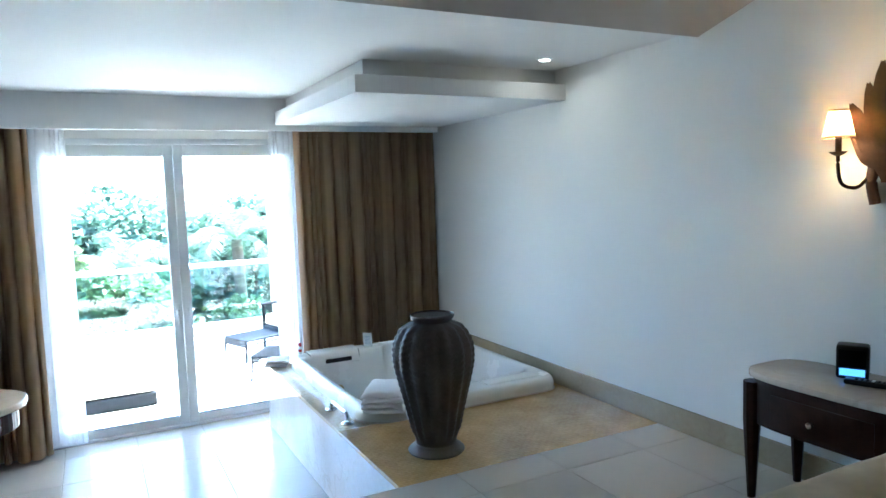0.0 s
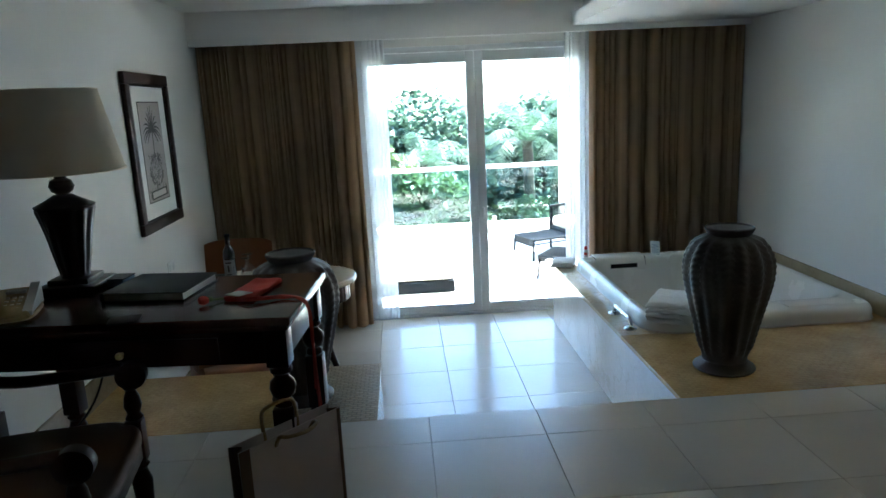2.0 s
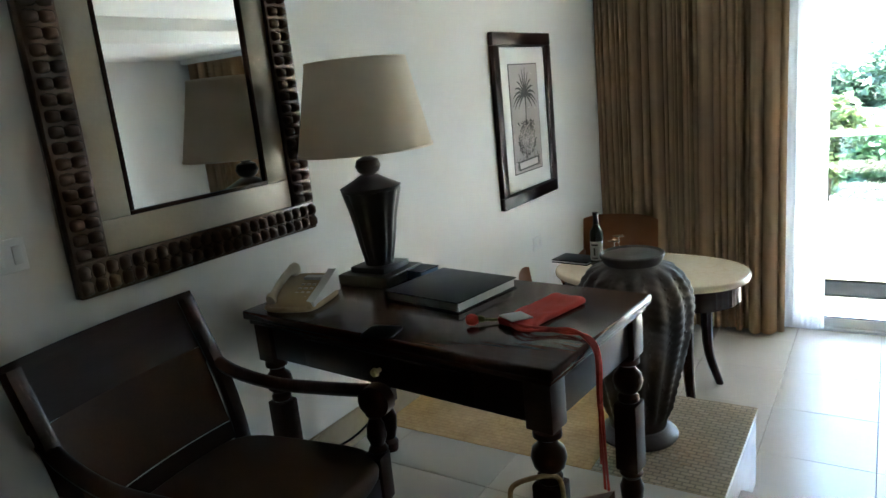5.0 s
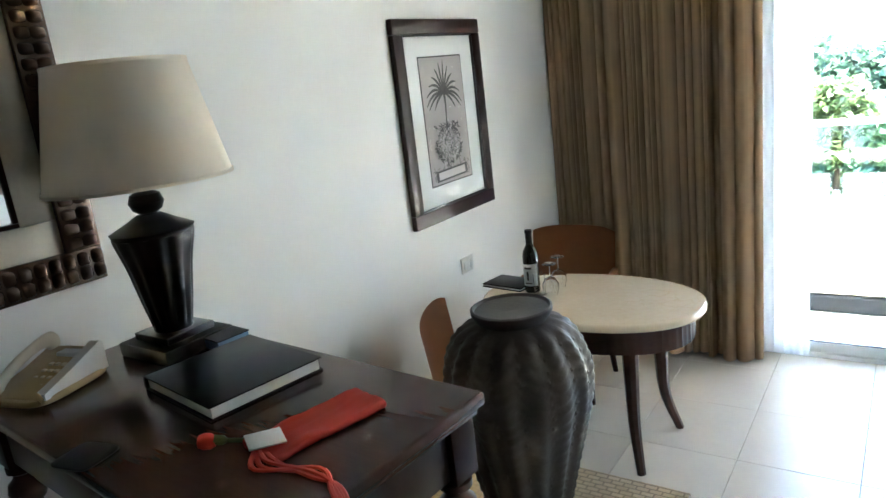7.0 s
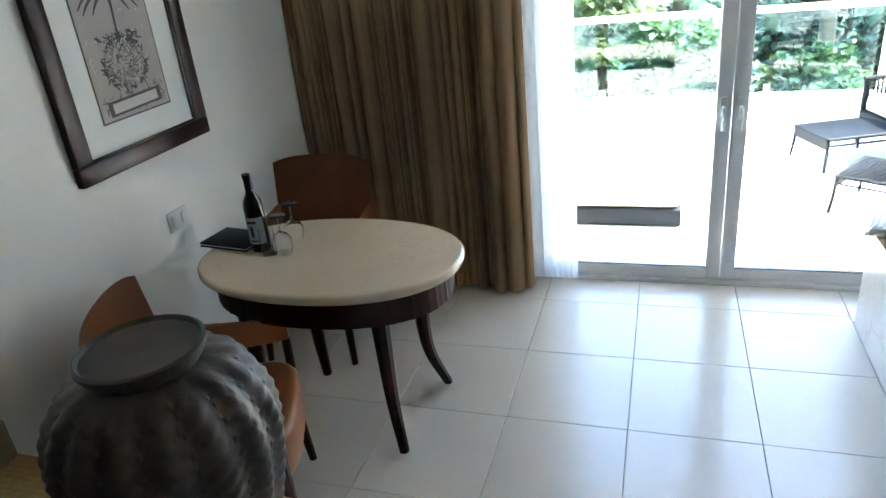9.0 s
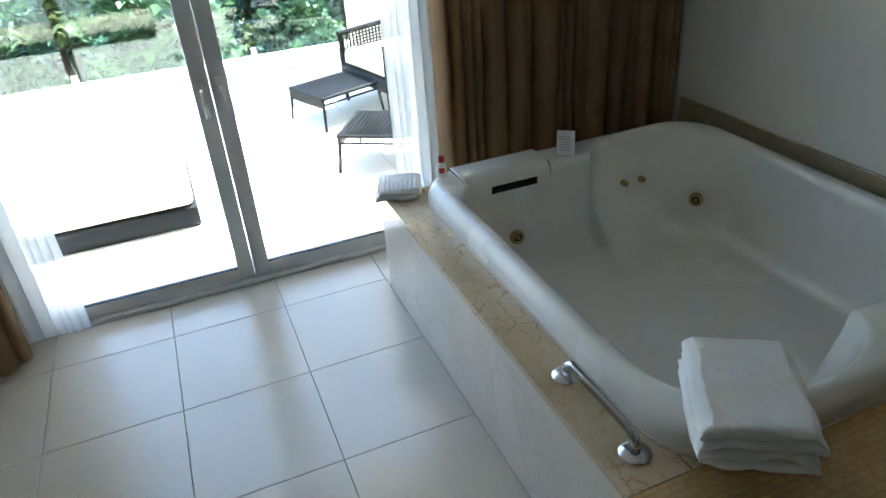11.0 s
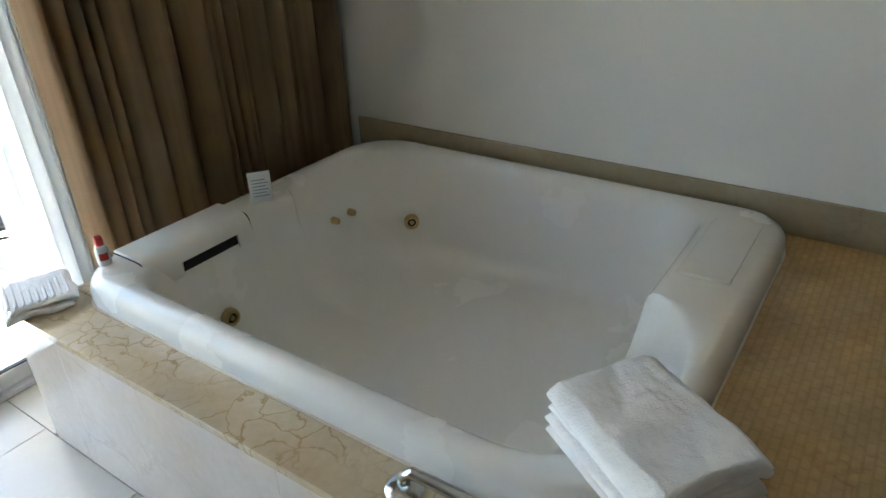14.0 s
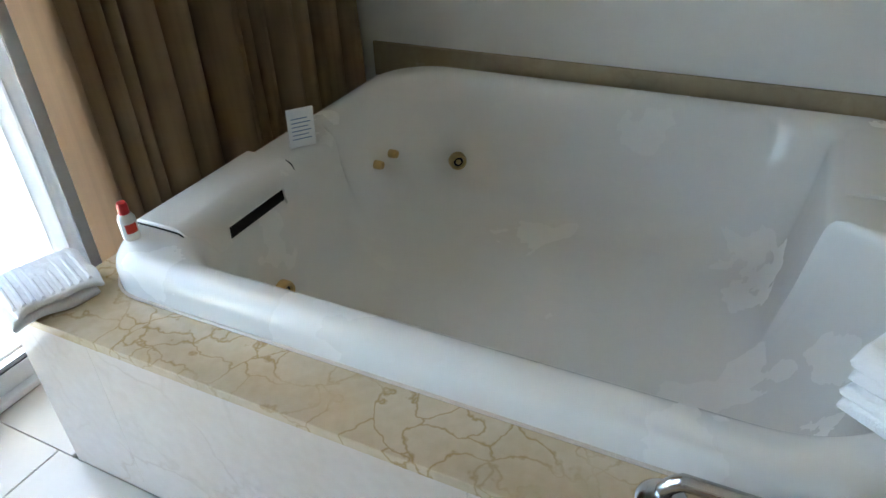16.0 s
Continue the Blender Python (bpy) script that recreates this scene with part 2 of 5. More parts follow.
TOWEL = material("white_terry", (0.90, 0.90, 0.905), 0.95, vary=0.02, scale=40, fine=260, bump=0.3, spec=0.1)


# ---- building ----
def part(name, bm, mat, parent=None, label="", smooth=True):
    me = bpy.data.meshes.new(name)
    bmesh.ops.recalc_face_normals(bm, faces=bm.faces)
    bm.to_mesh(me)
    bm.free()
    me.materials.append(mat)
    if smooth:
        me.polygons.foreach_set("use_smooth", [True] * len(me.polygons))
        me.set_sharp_from_angle(angle=radians(38))
    ob = new(name, me)
    if parent:
        ob.parent = parent
    if label:
        tagged(ob, label=label)
    return ob


def thing(name, at, label, category, group="", rz=0, kind=""):
    """An empty at a thing's base; its parts are built round its own origin."""
    ob = new(name)
    ob.empty_display_size = 0.1
    ob.matrix_basis = pose(*at, 0, 0, rz)
    return tagged(ob, label, category, group, kind)


def box(x0, x1, y0, y1, z0, z1, bevel=0.0, seg=2, bm=None):
    b = bmesh.new()
    bmesh.ops.create_cube(b, size=1)
    for v in b.verts:
        v.co = Vector(((x0 + x1) / 2 + v.co.x * (x1 - x0), (y0 + y1) / 2 + v.co.y * (y1 - y0), (z0 + z1) / 2 + v.co.z * (z1 - z0)))
    if bevel:
        bmesh.ops.bevel(b, geom=b.edges[:], offset=bevel, segments=seg, affect="EDGES", profile=0.5)
    return join(bm, b)


def join(a, b, m=None):
    """Adds mesh b, moved by m, to mesh a."""
    if m is not None:
        b.transform(m)
    if a is None:
        return b
    tmp = bpy.data.meshes.new("tmp")
    b.to_mesh(tmp)
    b.free()
    a.from_mesh(tmp)
    bpy.data.meshes.remove(tmp)
    return a


def grid_mesh(rows, closed_u=False, closed_v=False, cap=False):
    """A skin over rows of points."""
    bm = bmesh.new()
    vs = [[bm.verts.new(p) for p in r] for r in rows]
    n, k = len(vs), len(vs[0])
    for i in range(n if closed_v else n - 1):
        for j in range(k if closed_u else k - 1):
            q = [vs[i][j], vs[i][(j + 1) % k], vs[(i + 1) % n][(j + 1) % k], vs[(i + 1) % n][j]]
            try:
                bm.faces.new(q)
            except ValueError:
                pass
    if cap:
        bm.faces.new(vs[0][::-1])
        bm.faces.new(vs[-1])
    return bm


def lathe(profile, seg=32, shape=None, cap=True):
    """Turned body from (radius, height) pairs; shape(angle, height, radius) may change the radius."""
    rows = []
    for r, z in profile:
        row = []
        for j in range(seg):
            a = 2 * math.pi * j / seg
            rr = shape(a, z, r) if shape else r
            row.append((rr * math.cos(a), rr * math.sin(a), z))
        rows.append(row)
    return grid_mesh(rows, closed_u=True, cap=cap)


def tube(points, radius, seg=10, flat=1.0, cap=True):
    """A round bar along points; radius a number or one per point."""
    pts = [Vector(p) for p in points]
    rows = []
    up = Vector((0, 0, 1))
    for i, p in enumerate(pts):
        d = (pts[min(i + 1, len(pts) - 1)] - pts[max(i - 1, 0)]).normalized()
        side = d.cross(up)
        if side.length < 1e-3:
            side = d.cross(Vector((0, 1, 0)))
        side.normalize()
        nrm = side.cross(d).normalized()
        r = radius[i] if isinstance(radius, (list, tuple)) else radius
        rows.append([p + side * (r * math.cos(2 * math.pi * j / seg)) + nrm * (r * flat * math.sin(2 * math.pi * j / seg)) for j in range(seg)])
    return grid_mesh(rows, closed_u=True, cap=cap)


def curve_points(ctrl, n=24):
    """Smooth points through control points."""
    c = [Vector(p) for p in ctrl]
    c = [2 * c[0] - c[1]] + c + [2 * c[-1] - c[-2]]
    out = []
    for i in range(1, len(c) - 2):
        for k in range(n):
            t = k / n
            a, b, d, e = c[i - 1], c[i], c[i + 1], c[i + 2]
            out.append(0.5 * (2 * b + (d - a) * t + (2 * a - 5 * b + 4 * d - e) * t * t + (3 * b - a - 3 * d + e) * t ** 3))
    return out + [c[-2]]


def slab(outline, z0, z1, bevel=0.0, seg=3):
    """A flat plate with the given outline."""
    bm = bmesh.new()
    f = bm.faces.new([bm.verts.new((x, y, z0)) for x, y in outline])
    top = bmesh.ops.extrude_face_region(bm, geom=[f])
    bmesh.ops.translate(bm, vec=(0, 0, z1 - z0), verts=[g for g in top["geom"] if isinstance(g, bmesh.types.BMVert)])
    if bevel:
        edges = [e for e in bm.edges if abs(e.verts[0].co.z - e.verts[1].co.z) < 1e-6]
        bmesh.ops.bevel(bm, geom=edges, offset=bevel, segments=seg, affect="EDGES", profile=0.5)
    return bm


def structure(name, bm, mat, label, category, smooth=False):
    return tagged(part(name, bm, mat, None, "", smooth), label, category, "", "structure")


def ellipse(rx, ry, n=48, power=2.0):
    pts = []
    for i in range(n):
        a = 2 * math.pi * i / n
        c, s = math.cos(a), math.sin(a)
        pts.append((rx * math.copysign(abs(c) ** (2 / power), c), ry * math.copysign(abs(s) ** (2 / power), s)))
    return pts


# ---- the room ----
XL, XR, H, EDGE, CEIL = -1.125, 3.085, 0.48, 3.01, 2.51   # side walls, raised floor, its edge, ceiling
DECK_L, DECK_R, LOW = 0.203, 1.545, 3.66                            # inner sides of the two decks
GLAZE = 5.94
BACK = -4.5

structure("wall_west", box(XL - 0.15, XL, BACK, 6.1, -0.1, 3.6), PAINT, "white painted plaster wall with pictures", "wall")
structure("wall_east", box(XR, XR + 0.15, BACK, 6.1, -0.1, 3.6), PAINT, "white painted plaster wall beside the tub", "wall")
structure("wall_south", box(XL - 0.15, XR + 0.15, BACK - 0.15, BACK, -0.1, 3.6), PAINT, "white painted plaster wall closing the bedroom", "wall")
wn = box(XL, -0.45, GLAZE - 0.06, GLAZE + 0.16, -0.1, 2.7)
wn = box(-0.45, 0.045, GLAZE - 0.06, GLAZE + 0.16, -0.1, 2.235, bm=wn)
wn = box(1.95, 2.88, GLAZE - 0.06, GLAZE + 0.16, -0.1, 2.235, bm=wn)
wn = box(2.88, XR, GLAZE - 0.06, GLAZE + 0.16, -0.1, 2.7, bm=wn)
wn = box(-0.45, 2.88, GLAZE - 0.06, GLAZE + 0.16, 2.235, 2.7, bm=wn)
structure("wall_north", wn, PAINT, "white painted wall round the terrace door", "wall")
structure("ceiling", box(XL, XR, 2.745, GLAZE - 0.06, CEIL, CEIL + 0.2), CEILING, "white painted flat ceiling", "ceiling")
vault = bmesh.new()
vv = [(2.745, CEIL - 0.03), (0.3, 3.2), (BACK, 3.2), (BACK, 3.4), (0.3, 3.4), (2.745, CEIL + 0.2)]
a = [vault.verts.new((XL, y, z)) for y, z in vv]
b = [vault.verts.new((XR, y, z)) for y, z in vv]
vault.faces.new(a), vault.faces.new(b[::-1])
for i in range(6):
    vault.faces.new((a[i], a[(i + 1) % 6], b[(i + 1) % 6], b[i]))
structure("ceiling_2", vault, VAULT, "sloping ceiling over the bedroom, toned taupe for its shade", "ceiling")
structure("trim", box(XL, XR, 5.54, 5.575, 2.270, CEIL + 0.01), CEILING, "white plaster pelmet hiding the curtain track", "pelmet")
structure("trim_2", box(1.70, XR, 3.78, 5.539, 2.313, 2.409, 0.004), CEILING, "white dropped ceiling panel over the tub", "ceiling panel", True)
structure("trim_3", box(1.79, XR, 3.89, 5.539, 2.409, CEIL + 0.01), CEILING, "shadow gap under the ceiling above the panel", "ceiling panel")

# raised floor, steps and decks
structure("floor_2", box(XL, XR, BACK, EDGE - 0.01, -0.1, H - 0.012), GROUT, "raised bedroom floor of beige stone tiles", "floor")
structure("floor", box(XL, XR, EDGE - 0.01, GLAZE + 0.02, -0.1, -0.012), GROUT, "lower floor of polished cream tiles", "floor")
structure("baseboard", box(XL, XL + 0.018, BACK, LOW, H, H + 0.13, 0.003), MARBLE_BASE, "beige marble baseboard", "baseboard")
structure("baseboard_2", box(XR - 0.014, XR, BACK, 5.56, H, H + 0.126, 0.003), MARBLE_BASE, "beige marble baseboard behind the tub", "baseboard")
structure("baseboard_3", box(XL, XL + 0.018, LOW + 0.005, 5.87, 0, 0.12, 0.003), MARBLE_BASE, "beige marble baseboard", "baseboard")


# ---- terrace door ----
def door_leaf(name, x0, x1, g0, g1, hx, label):
    d = thing(name, (0, 0, 0), label, "door", "terrace door leaves", kind="structure")
    z0, z1, gz0, gz1 = 0.025, 2.19, 0.085, 2.105
    part("frame", box(x0, g0, GLAZE - 0.03, GLAZE + 0.03, z0, z1, 0.005), FRAME_WHITE, d)
    part("frame", box(g1, x1, GLAZE - 0.03, GLAZE + 0.03, z0, z1, 0.005), FRAME_WHITE, d)
    part("frame", box(g0, g1, GLAZE - 0.03, GLAZE + 0.03, z0, gz0, 0.005), FRAME_WHITE, d)
    part("frame", box(g0, g1, GLAZE - 0.03, GLAZE + 0.03, gz1, z1, 0.005), FRAME_WHITE, d)
    part("seal", box(g0, g1, GLAZE - 0.026, GLAZE - 0.008, gz0 - 0.006, gz0 + 0.004), BLACK, d, "black rubber seal")
    pane = part("pane", box(g0 - 0.005, g1 + 0.005, GLAZE - 0.003, GLAZE + 0.003, gz0 - 0.005, gz1 + 0.005), GLASS, d, "clear glass pane", False)
    pane.visible_shadow = False
    h = part("handle", box(hx - 0.016, hx + 0.016, GLAZE - 0.037, GLAZE - 0.03, 0.84, 0.97, 0.003), FRAME_WHITE, d, "white lever handle on a plate")
    part("lever", tube(curve_points([(hx, GLAZE - 0.035, 0.92), (hx, GLAZE - 0.065, 0.92), (hx, GLAZE - 0.07, 0.89), (hx, GLAZE - 0.07, 0.82)], 6), 0.009, 8), FRAME_WHITE, h)


door_leaf("door_1", 0.067, 0.996, 0.138, 0.928, 0.96, "white framed glass terrace door leaf, closed")
door_leaf("door_2", 1.000, 1.928, 1.068, 1.857, 1.035, "white framed glass terrace door leaf, closed")
fr = box(0.045, 0.065, GLAZE - 0.05, GLAZE + 0.06, 0.0, 2.235, 0.003)
fr = box(1.93, 1.95, GLAZE - 0.05, GLAZE + 0.06, 0.0, 2.235, 0.003, bm=fr)
fr = box(0.065, 1.93, GLAZE - 0.05, GLAZE + 0.06, 2.194, 2.235, 0.003, bm=fr)
fr = box(0.065, 1.93, GLAZE - 0.05, GLAZE + 0.06, 0.0, 0.022, 0.003, bm=fr)
structure("trim_4", fr, FRAME_WHITE, "white frame and sill of the terrace door", "door frame", True)


# ---- curtains ----
def curtain(name, x0, x1, y, z0, z1, folds, amp, mat, label, seed, tight=0.62):
    """Hanging cloth in uneven pipe folds that overhang the narrow gaps between them; tight: how far the pipes close."""
    rnd = random.Random(seed)
    wid = [rnd.choice((0.45, 0.55, 0.7, 0.8, 1.0, 1.6)) * rnd.uniform(0.85, 1.15) for _ in range(folds)]
    total = sum(wid)
    deep = [rnd.uniform(0.30, 1.0) if w < 1.2 else rnd.uniform(0.8, 1.3) for w in wid]
    lean = [rnd.uniform(-0.35, 0.35) for _ in wid]
    rows = []
    for iz in range(17):
        t = iz / 16
        z = z0 + (z1 - z0) * t
        row = []
        at = 0.0
        for k in range(folds):
            c = (at + wid[k] / 2) / total
            half = wid[k] / 2 / total * (x1 - x0)
            at += wid[k]
            c = x0 + (x1 - x0) * c + 0.012 * noise.noise(Vector((k * 3.7, z * 0.9, seed))) * (1 - t)
            for i in range(16):
                ang = math.pi * (0.5 + tight * 1.12) - i / 16 * 2 * math.pi * tight * 1.12
                over = 1.0 / math.cos(math.pi * (0.5 - tight * 1.12)) if tight < 0.45 else 1.12
                yy = math.sin(ang) * amp * deep[k] * (0.85 + 0.15 * (1 - t))
                xx = c + half * over * math.cos(ang) + lean[k] * 0.25 * yy
                row.append((min(max(xx, x0 - 0.004), x1 + 0.004), y - yy + 0.006 * noise.noise(Vector((k * 1.3 + i * 0.1, z * 1.7, seed + 4))), z + 0.008 * noise.noise(Vector((k * 0.9, 0.3, seed))) * (1 - t)))
        rows.append(row)
    bm = grid_mesh(rows)
    bmesh.ops.solidify(bm, geom=bm.faces[:], thickness=0.002)
    return tagged(part(name, bm, mat), label, "curtain", "curtains at the terrace door")


curtain("curtain", XL + 0.003, 0.065, 5.735, 0.028, 2.47, 27, 0.092, CURTAIN, "brown heavy curtain drawn aside in deep folds", 3)
curtain("curtain", 1.87, XR - 0.003, 5.655, 0.012, 2.47, 21, 0.096, CURTAIN, "brown heavy curtain hanging in deep folds behind the tub", 12)
curtain("sheer_curtain", 0.05, 0.285, 5.845, 0.03, 2.47, 6, 0.022, SHEER, "white sheer curtain gathered beside the heavy one", 7, 0.4)
curtain("sheer_curtain", 1.715, 1.92, 5.845, 0.03, 2.47, 5, 0.022, SHEER, "white sheer curtain gathered beside the tub", 9, 0.4)


# ---- tub ----
def rrect(x0, x1, y0, y1, radii, k=16, m=44):
    """Closed outline of a rectangle with its own radius at each corner, and points along its sides too."""
    pts = []
    ra, rb, rc, rd = radii
    corners = ((x1 - ra, y1 - ra, 0, ra), (x0 + rb, y1 - rb, 90, rb), (x0 + rc, y0 + rc, 180, rc), (x1 - rd, y0 + rd, 270, rd))
    for i, (cx, cy, a0, r) in enumerate(corners):
        arc = [(cx + r * math.cos(radians(a0 + 90 * t / k)), cy + r * math.sin(radians(a0 + 90 * t / k))) for t in range(k + 1)]
        nx, ny, na, nr = corners[(i + 1) % 4]
        end = (nx + nr * math.cos(radians(na)), ny + nr * math.sin(radians(na)))
        pts += arc
        pts += [(arc[-1][0] + (end[0] - arc[-1][0]) * t / m, arc[-1][1] + (end[1] - arc[-1][1]) * t / m) for t in range(1, m)]
    return pts


def ease(t):
    t = max(0.0, min(1.0, t))
    return t * t * (3 - 2 * t)


def bowl(t):
    """A quarter round: 1 up to t = 0, falling steeply to 0 at t = 1."""
    return 1.0 if t <= 0 else math.sqrt(max(0.0, 1 - t * t))


def tub():
    """A moulded bath for two, the same when turned half round: a wide rim with a head pillow and a deep sloping backrest at each end."""
    d = thing("bathtub", (0, 0, H), "white acrylic whirlpool bathtub set in a marble deck", "bathtub")
    X0, X1, Y0, Y1 = 1.68, 3.035, 3.81, 5.445
    mx, my = (X0 + X1) / 2, (Y0 + Y1) / 2

    def ring(ix, iy, rec, r, z, big=0.0):
        """ix, iy: how far in at the sides and at the pillows; rec: how far in at the backrests; big: added roundness beside the backrests."""
        row = []
        for x, y in rrect(X0 + ix, X1 - ix * 0.8, Y0 + iy, Y1 - iy, (r + big, r, r + big, r)):
            far, near = ease((y - my) / 0.45), ease((my - y) / 0.45)
            bowl_far, bowl_near = bowl((2.67 - x) / 0.27), bowl((x - 2.09) / 0.305)
            y += (iy - rec) * (far * bowl_far - near * bowl_near)
            y += (0.05 * far * (1 - bowl_far) + 0.025 * near * (1 - bowl_near)) * (iy > 0.1)
            row.append((x, y, z))
        return row

    R = 0.088
    rows = [ring(0, 0, 0, 0.13, 0.003, 0.07), ring(0.0, 0.0, 0.0, 0.13, R - 0.045, 0.07), ring(0.004, 0.004, 0.004, 0.13, R - 0.028, 0.07), ring(0.012, 0.012, 0.012, 0.128, R - 0.014, 0.07), ring(0.024, 0.024, 0.024, 0.125, R - 0.004, 0.07),
            ring(0.036, 0.036, 0.034, 0.12, R, 0.08), ring(0.048, 0.12, 0.044, 0.12, R, 0.10), ring(0.058, 0.175, 0.052, 0.13, R - 0.002, 0.11), ring(0.068, 0.195, 0.060, 0.14, R - 0.008, 0.12), ring(0.076, 0.207, 0.067, 0.145, R - 0.020, 0.12), ring(0.083, 0.213, 0.075, 0.15, R - 0.04, 0.12),
            ring(0.096, 0.222, 0.10, 0.16, -0.01, 0.12), ring(0.118, 0.235, 0.155, 0.17, -0.09, 0.10), ring(0.133, 0.252, 0.215, 0.18, -0.18, 0.08), ring(0.15, 0.272, 0.28, 0.19, -0.265, 0.04),
            ring(0.17, 0.297, 0.33, 0.19, -0.31), ring(0.21, 0.34, 0.38, 0.18, -0.336), ring(0.30, 0.42, 0.45, 0.15, -0.346), ring(0.45, 0.58, 0.58, 0.1, -0.350)]
    n = len(rows[0])
    bm = grid_mesh(rows, closed_u=True)
    bm.verts.ensure_lookup_table()
    bm.faces.new(bm.verts[len(bm.verts) - n:])
    shell = part("shell", bm, ACRYLIC, d)
    loop = [(x, y, 0.003) for x, y in rrect(X0 - 0.003, X1 + 0.003, Y0 - 0.003, Y1 + 0.003, (0.2, 0.13, 0.2, 0.13), 8, 6)]
    part("sealant", tube(loop + loop[:1], 0.004, 6), MARBLE_PALE, d, "cream bead of sealant")
    turn = Matrix.Translation((0, 0.05, 0)) @ Matrix.Translation((mx, my, 0)) @ pose(0, 0, 0, 0, 0, 180) @ Matrix.Translation((-mx, -my, 0))
    for m in (Matrix.Identity(4), turn):
        # pillow: a loose cover over the rim, its lip notched over a dark slot
        lift = 0.010 if m is not turn else 0.007
        prof = [(5.431, R - 0.004), (5.427, R + lift - 0.003), (5.419, R + lift), (5.325, R + lift), (5.303, R + lift - 0.004), (5.285, R - 0.006), (5.275, R - 0.022), (5.271, R - 0.040)]
        rows = []
        for x in (1.814, 1.8165, 1.821, 1.90, 1.922, 1.925, 2.02, 2.132, 2.135, 2.15, 2.187, 2.1915, 2.194):
            k = 0.003 if x in (1.814, 2.194) else 0
            drop = 0.040 if 1.923 < x < 2.134 else 0.085
            rows.append([(x, y + k * (y < 5.335), z - k) for y, z in prof + [(5.268, R - drop), (5.274, R - drop - 0.004), (5.305, R - drop), (5.315, R - 0.035), (5.42, R - 0.035)]])
        pb = grid_mesh(rows, closed_u=True, cap=True)
        part("pillow", join(None, pb, m), ACRYLIC, d, "white headrest pillow on the rim")
        part("slot", join(None, box(1.915, 2.142, 5.276, 5.3, R - 0.078, R - 0.034, 0.002), m), BLACK, d, "dark slot under the headrest's lip")
        for x in (1.8115, 2.1965) if m is not turn else ():
            part("seam", join(None, tube(curve_points([(x, 5.43, R + 0.001), (x, 5.325, R + 0.001), (x, 5.295, R - 0.003), (x, 5.283, R - 0.02), (x, 5.279, R - 0.06)], 5), 0.0022, 5), m), WICKER, d, "dark joint beside the pillow")
    for x, y, z, r, rz, name in ((2.013, 5.224, -0.184, 0.030, 0, "jet"), (2.823, 5.109, -0.165, 0.030, -48, "jet"), (2.636, 5.246, -0.078, 0.014, 0, "air_valve"), (2.547, 5.247, -0.076, 0.014, 0, "air_valve")):
        j = lathe([(0.0, 0.010), (r * 0.25, 0.010), (r * 0.3, 0.004), (r * 0.55, 0.004), (r * 0.62, 0.012), (r * 0.85, 0.014), (r, 0.006), (r, -0.012), (0, -0.012)], 28, cap=False)
        jet = part(name, join(None, j, pose(x, y, z, 90, 0, rz)), BRASS, d, "tarnished brass water jet")
        part("ring", join(None, lathe([(r * 0.29, 0.002), (r * 0.29, 0.0046), (r * 0.58, 0.0046), (r * 0.6, 0.002)], 24, cap=False), pose(x, y, z, 90, 0, rz)), BLACK, jet, "dark inner ring")
    return d


tub_thing = tub()


# ---- tall vases ----
def vase(x, y, label, rz):
    d = thing("floor_vase", (x, y, H), label, "vase", "tall floor vases on the marble decks", rz)
    prof = curve_points([(0.138, 0, 0), (0.141, 0, 0.012), (0.108, 0, 0.040), (0.104, 0, 0.065), (0.133, 0, 0.20), (0.172, 0, 0.36), (0.192, 0, 0.465), (0.186, 0, 0.555), (0.146, 0, 0.628), (0.094, 0, 0.658)], 15)

    def ribs(a, z, r):
        if z < 0.07 or z > 0.66:
            return r
        k = min(1.0, (z - 0.07) / 0.05, (0.66 - z) / 0.03)
        ph = 8 * a + 0.5 * z
        w = abs(math.cos(ph))
        rib = math.floor(ph / math.pi + 0.5)
        strand = 0.5 + 0.5 * math.sin(z * 205 + 1.7 * rib + 2.2 * math.sin(ph))
        rung = max(0.0, math.sin(z * 205 + 2.4 * rib)) ** 3
        return r + k * (0.010 * w ** 2 + 0.0045 * strand * w ** 2 + 0.007 * rung * (1 - w) ** 2)

    part("body", lathe([(p.x, p.z) for p in prof], 256, ribs), VASE, d)
    part("rim", lathe([(0.08, 0.652), (0.092, 0.654), (0.102, 0.668), (0.110, 0.682), (0.110, 0.691), (0.104, 0.694), (0.099, 0.686), (0.0, 0.680)], 48, cap=False), VASE, d)
    return d


vase(-0.147, 3.312, "dark grey-brown ribbed woven vase on the marble deck by the desk", 0)
vase(1.880, 3.320, "dark grey-brown ribbed woven vase on the marble deck by the tub", 40)


# ---- desk ----
def leg_turned(d, x, y, top, name="leg"):
    """Square block under the apron, turned balls and rings, a square block and a turned foot."""
    bm = box(x - 0.035, x + 0.035, y - 0.035, y + 0.035, top - 0.12, top, 0.004)
    z = top - 0.12
    pr = [(0.02, z), (0.034, z - 0.008), (0.034, z - 0.022), (0.022, z - 0.03), (0.024, z - 0.04), (0.038, z - 0.055), (0.042, z - 0.075), (0.036, z - 0.098), (0.022, z - 0.112), (0.030, z - 0.122), (0.030, z - 0.134), (0.022, z - 0.142)]
    bm = join(bm, lathe([(r, h) for r, h in pr], 20, cap=False), Matrix.Translation((x, y, 0)))
    bm = box(x - 0.033, x + 0.033, y - 0.033, y + 0.033, 0.20, z - 0.14, 0.005, bm=bm)
    pr = [(0.022, 0.20), (0.034, 0.185), (0.024, 0.17), (0.034, 0.14), (0.030, 0.09), (0.020, 0.05), (0.030, 0.035), (0.026, 0.0), (0.0, 0.0)]
    bm = join(bm, lathe(pr, 20, cap=False), Matrix.Translation((x, y, 0)))
    return part(name, bm, WOOD, d)


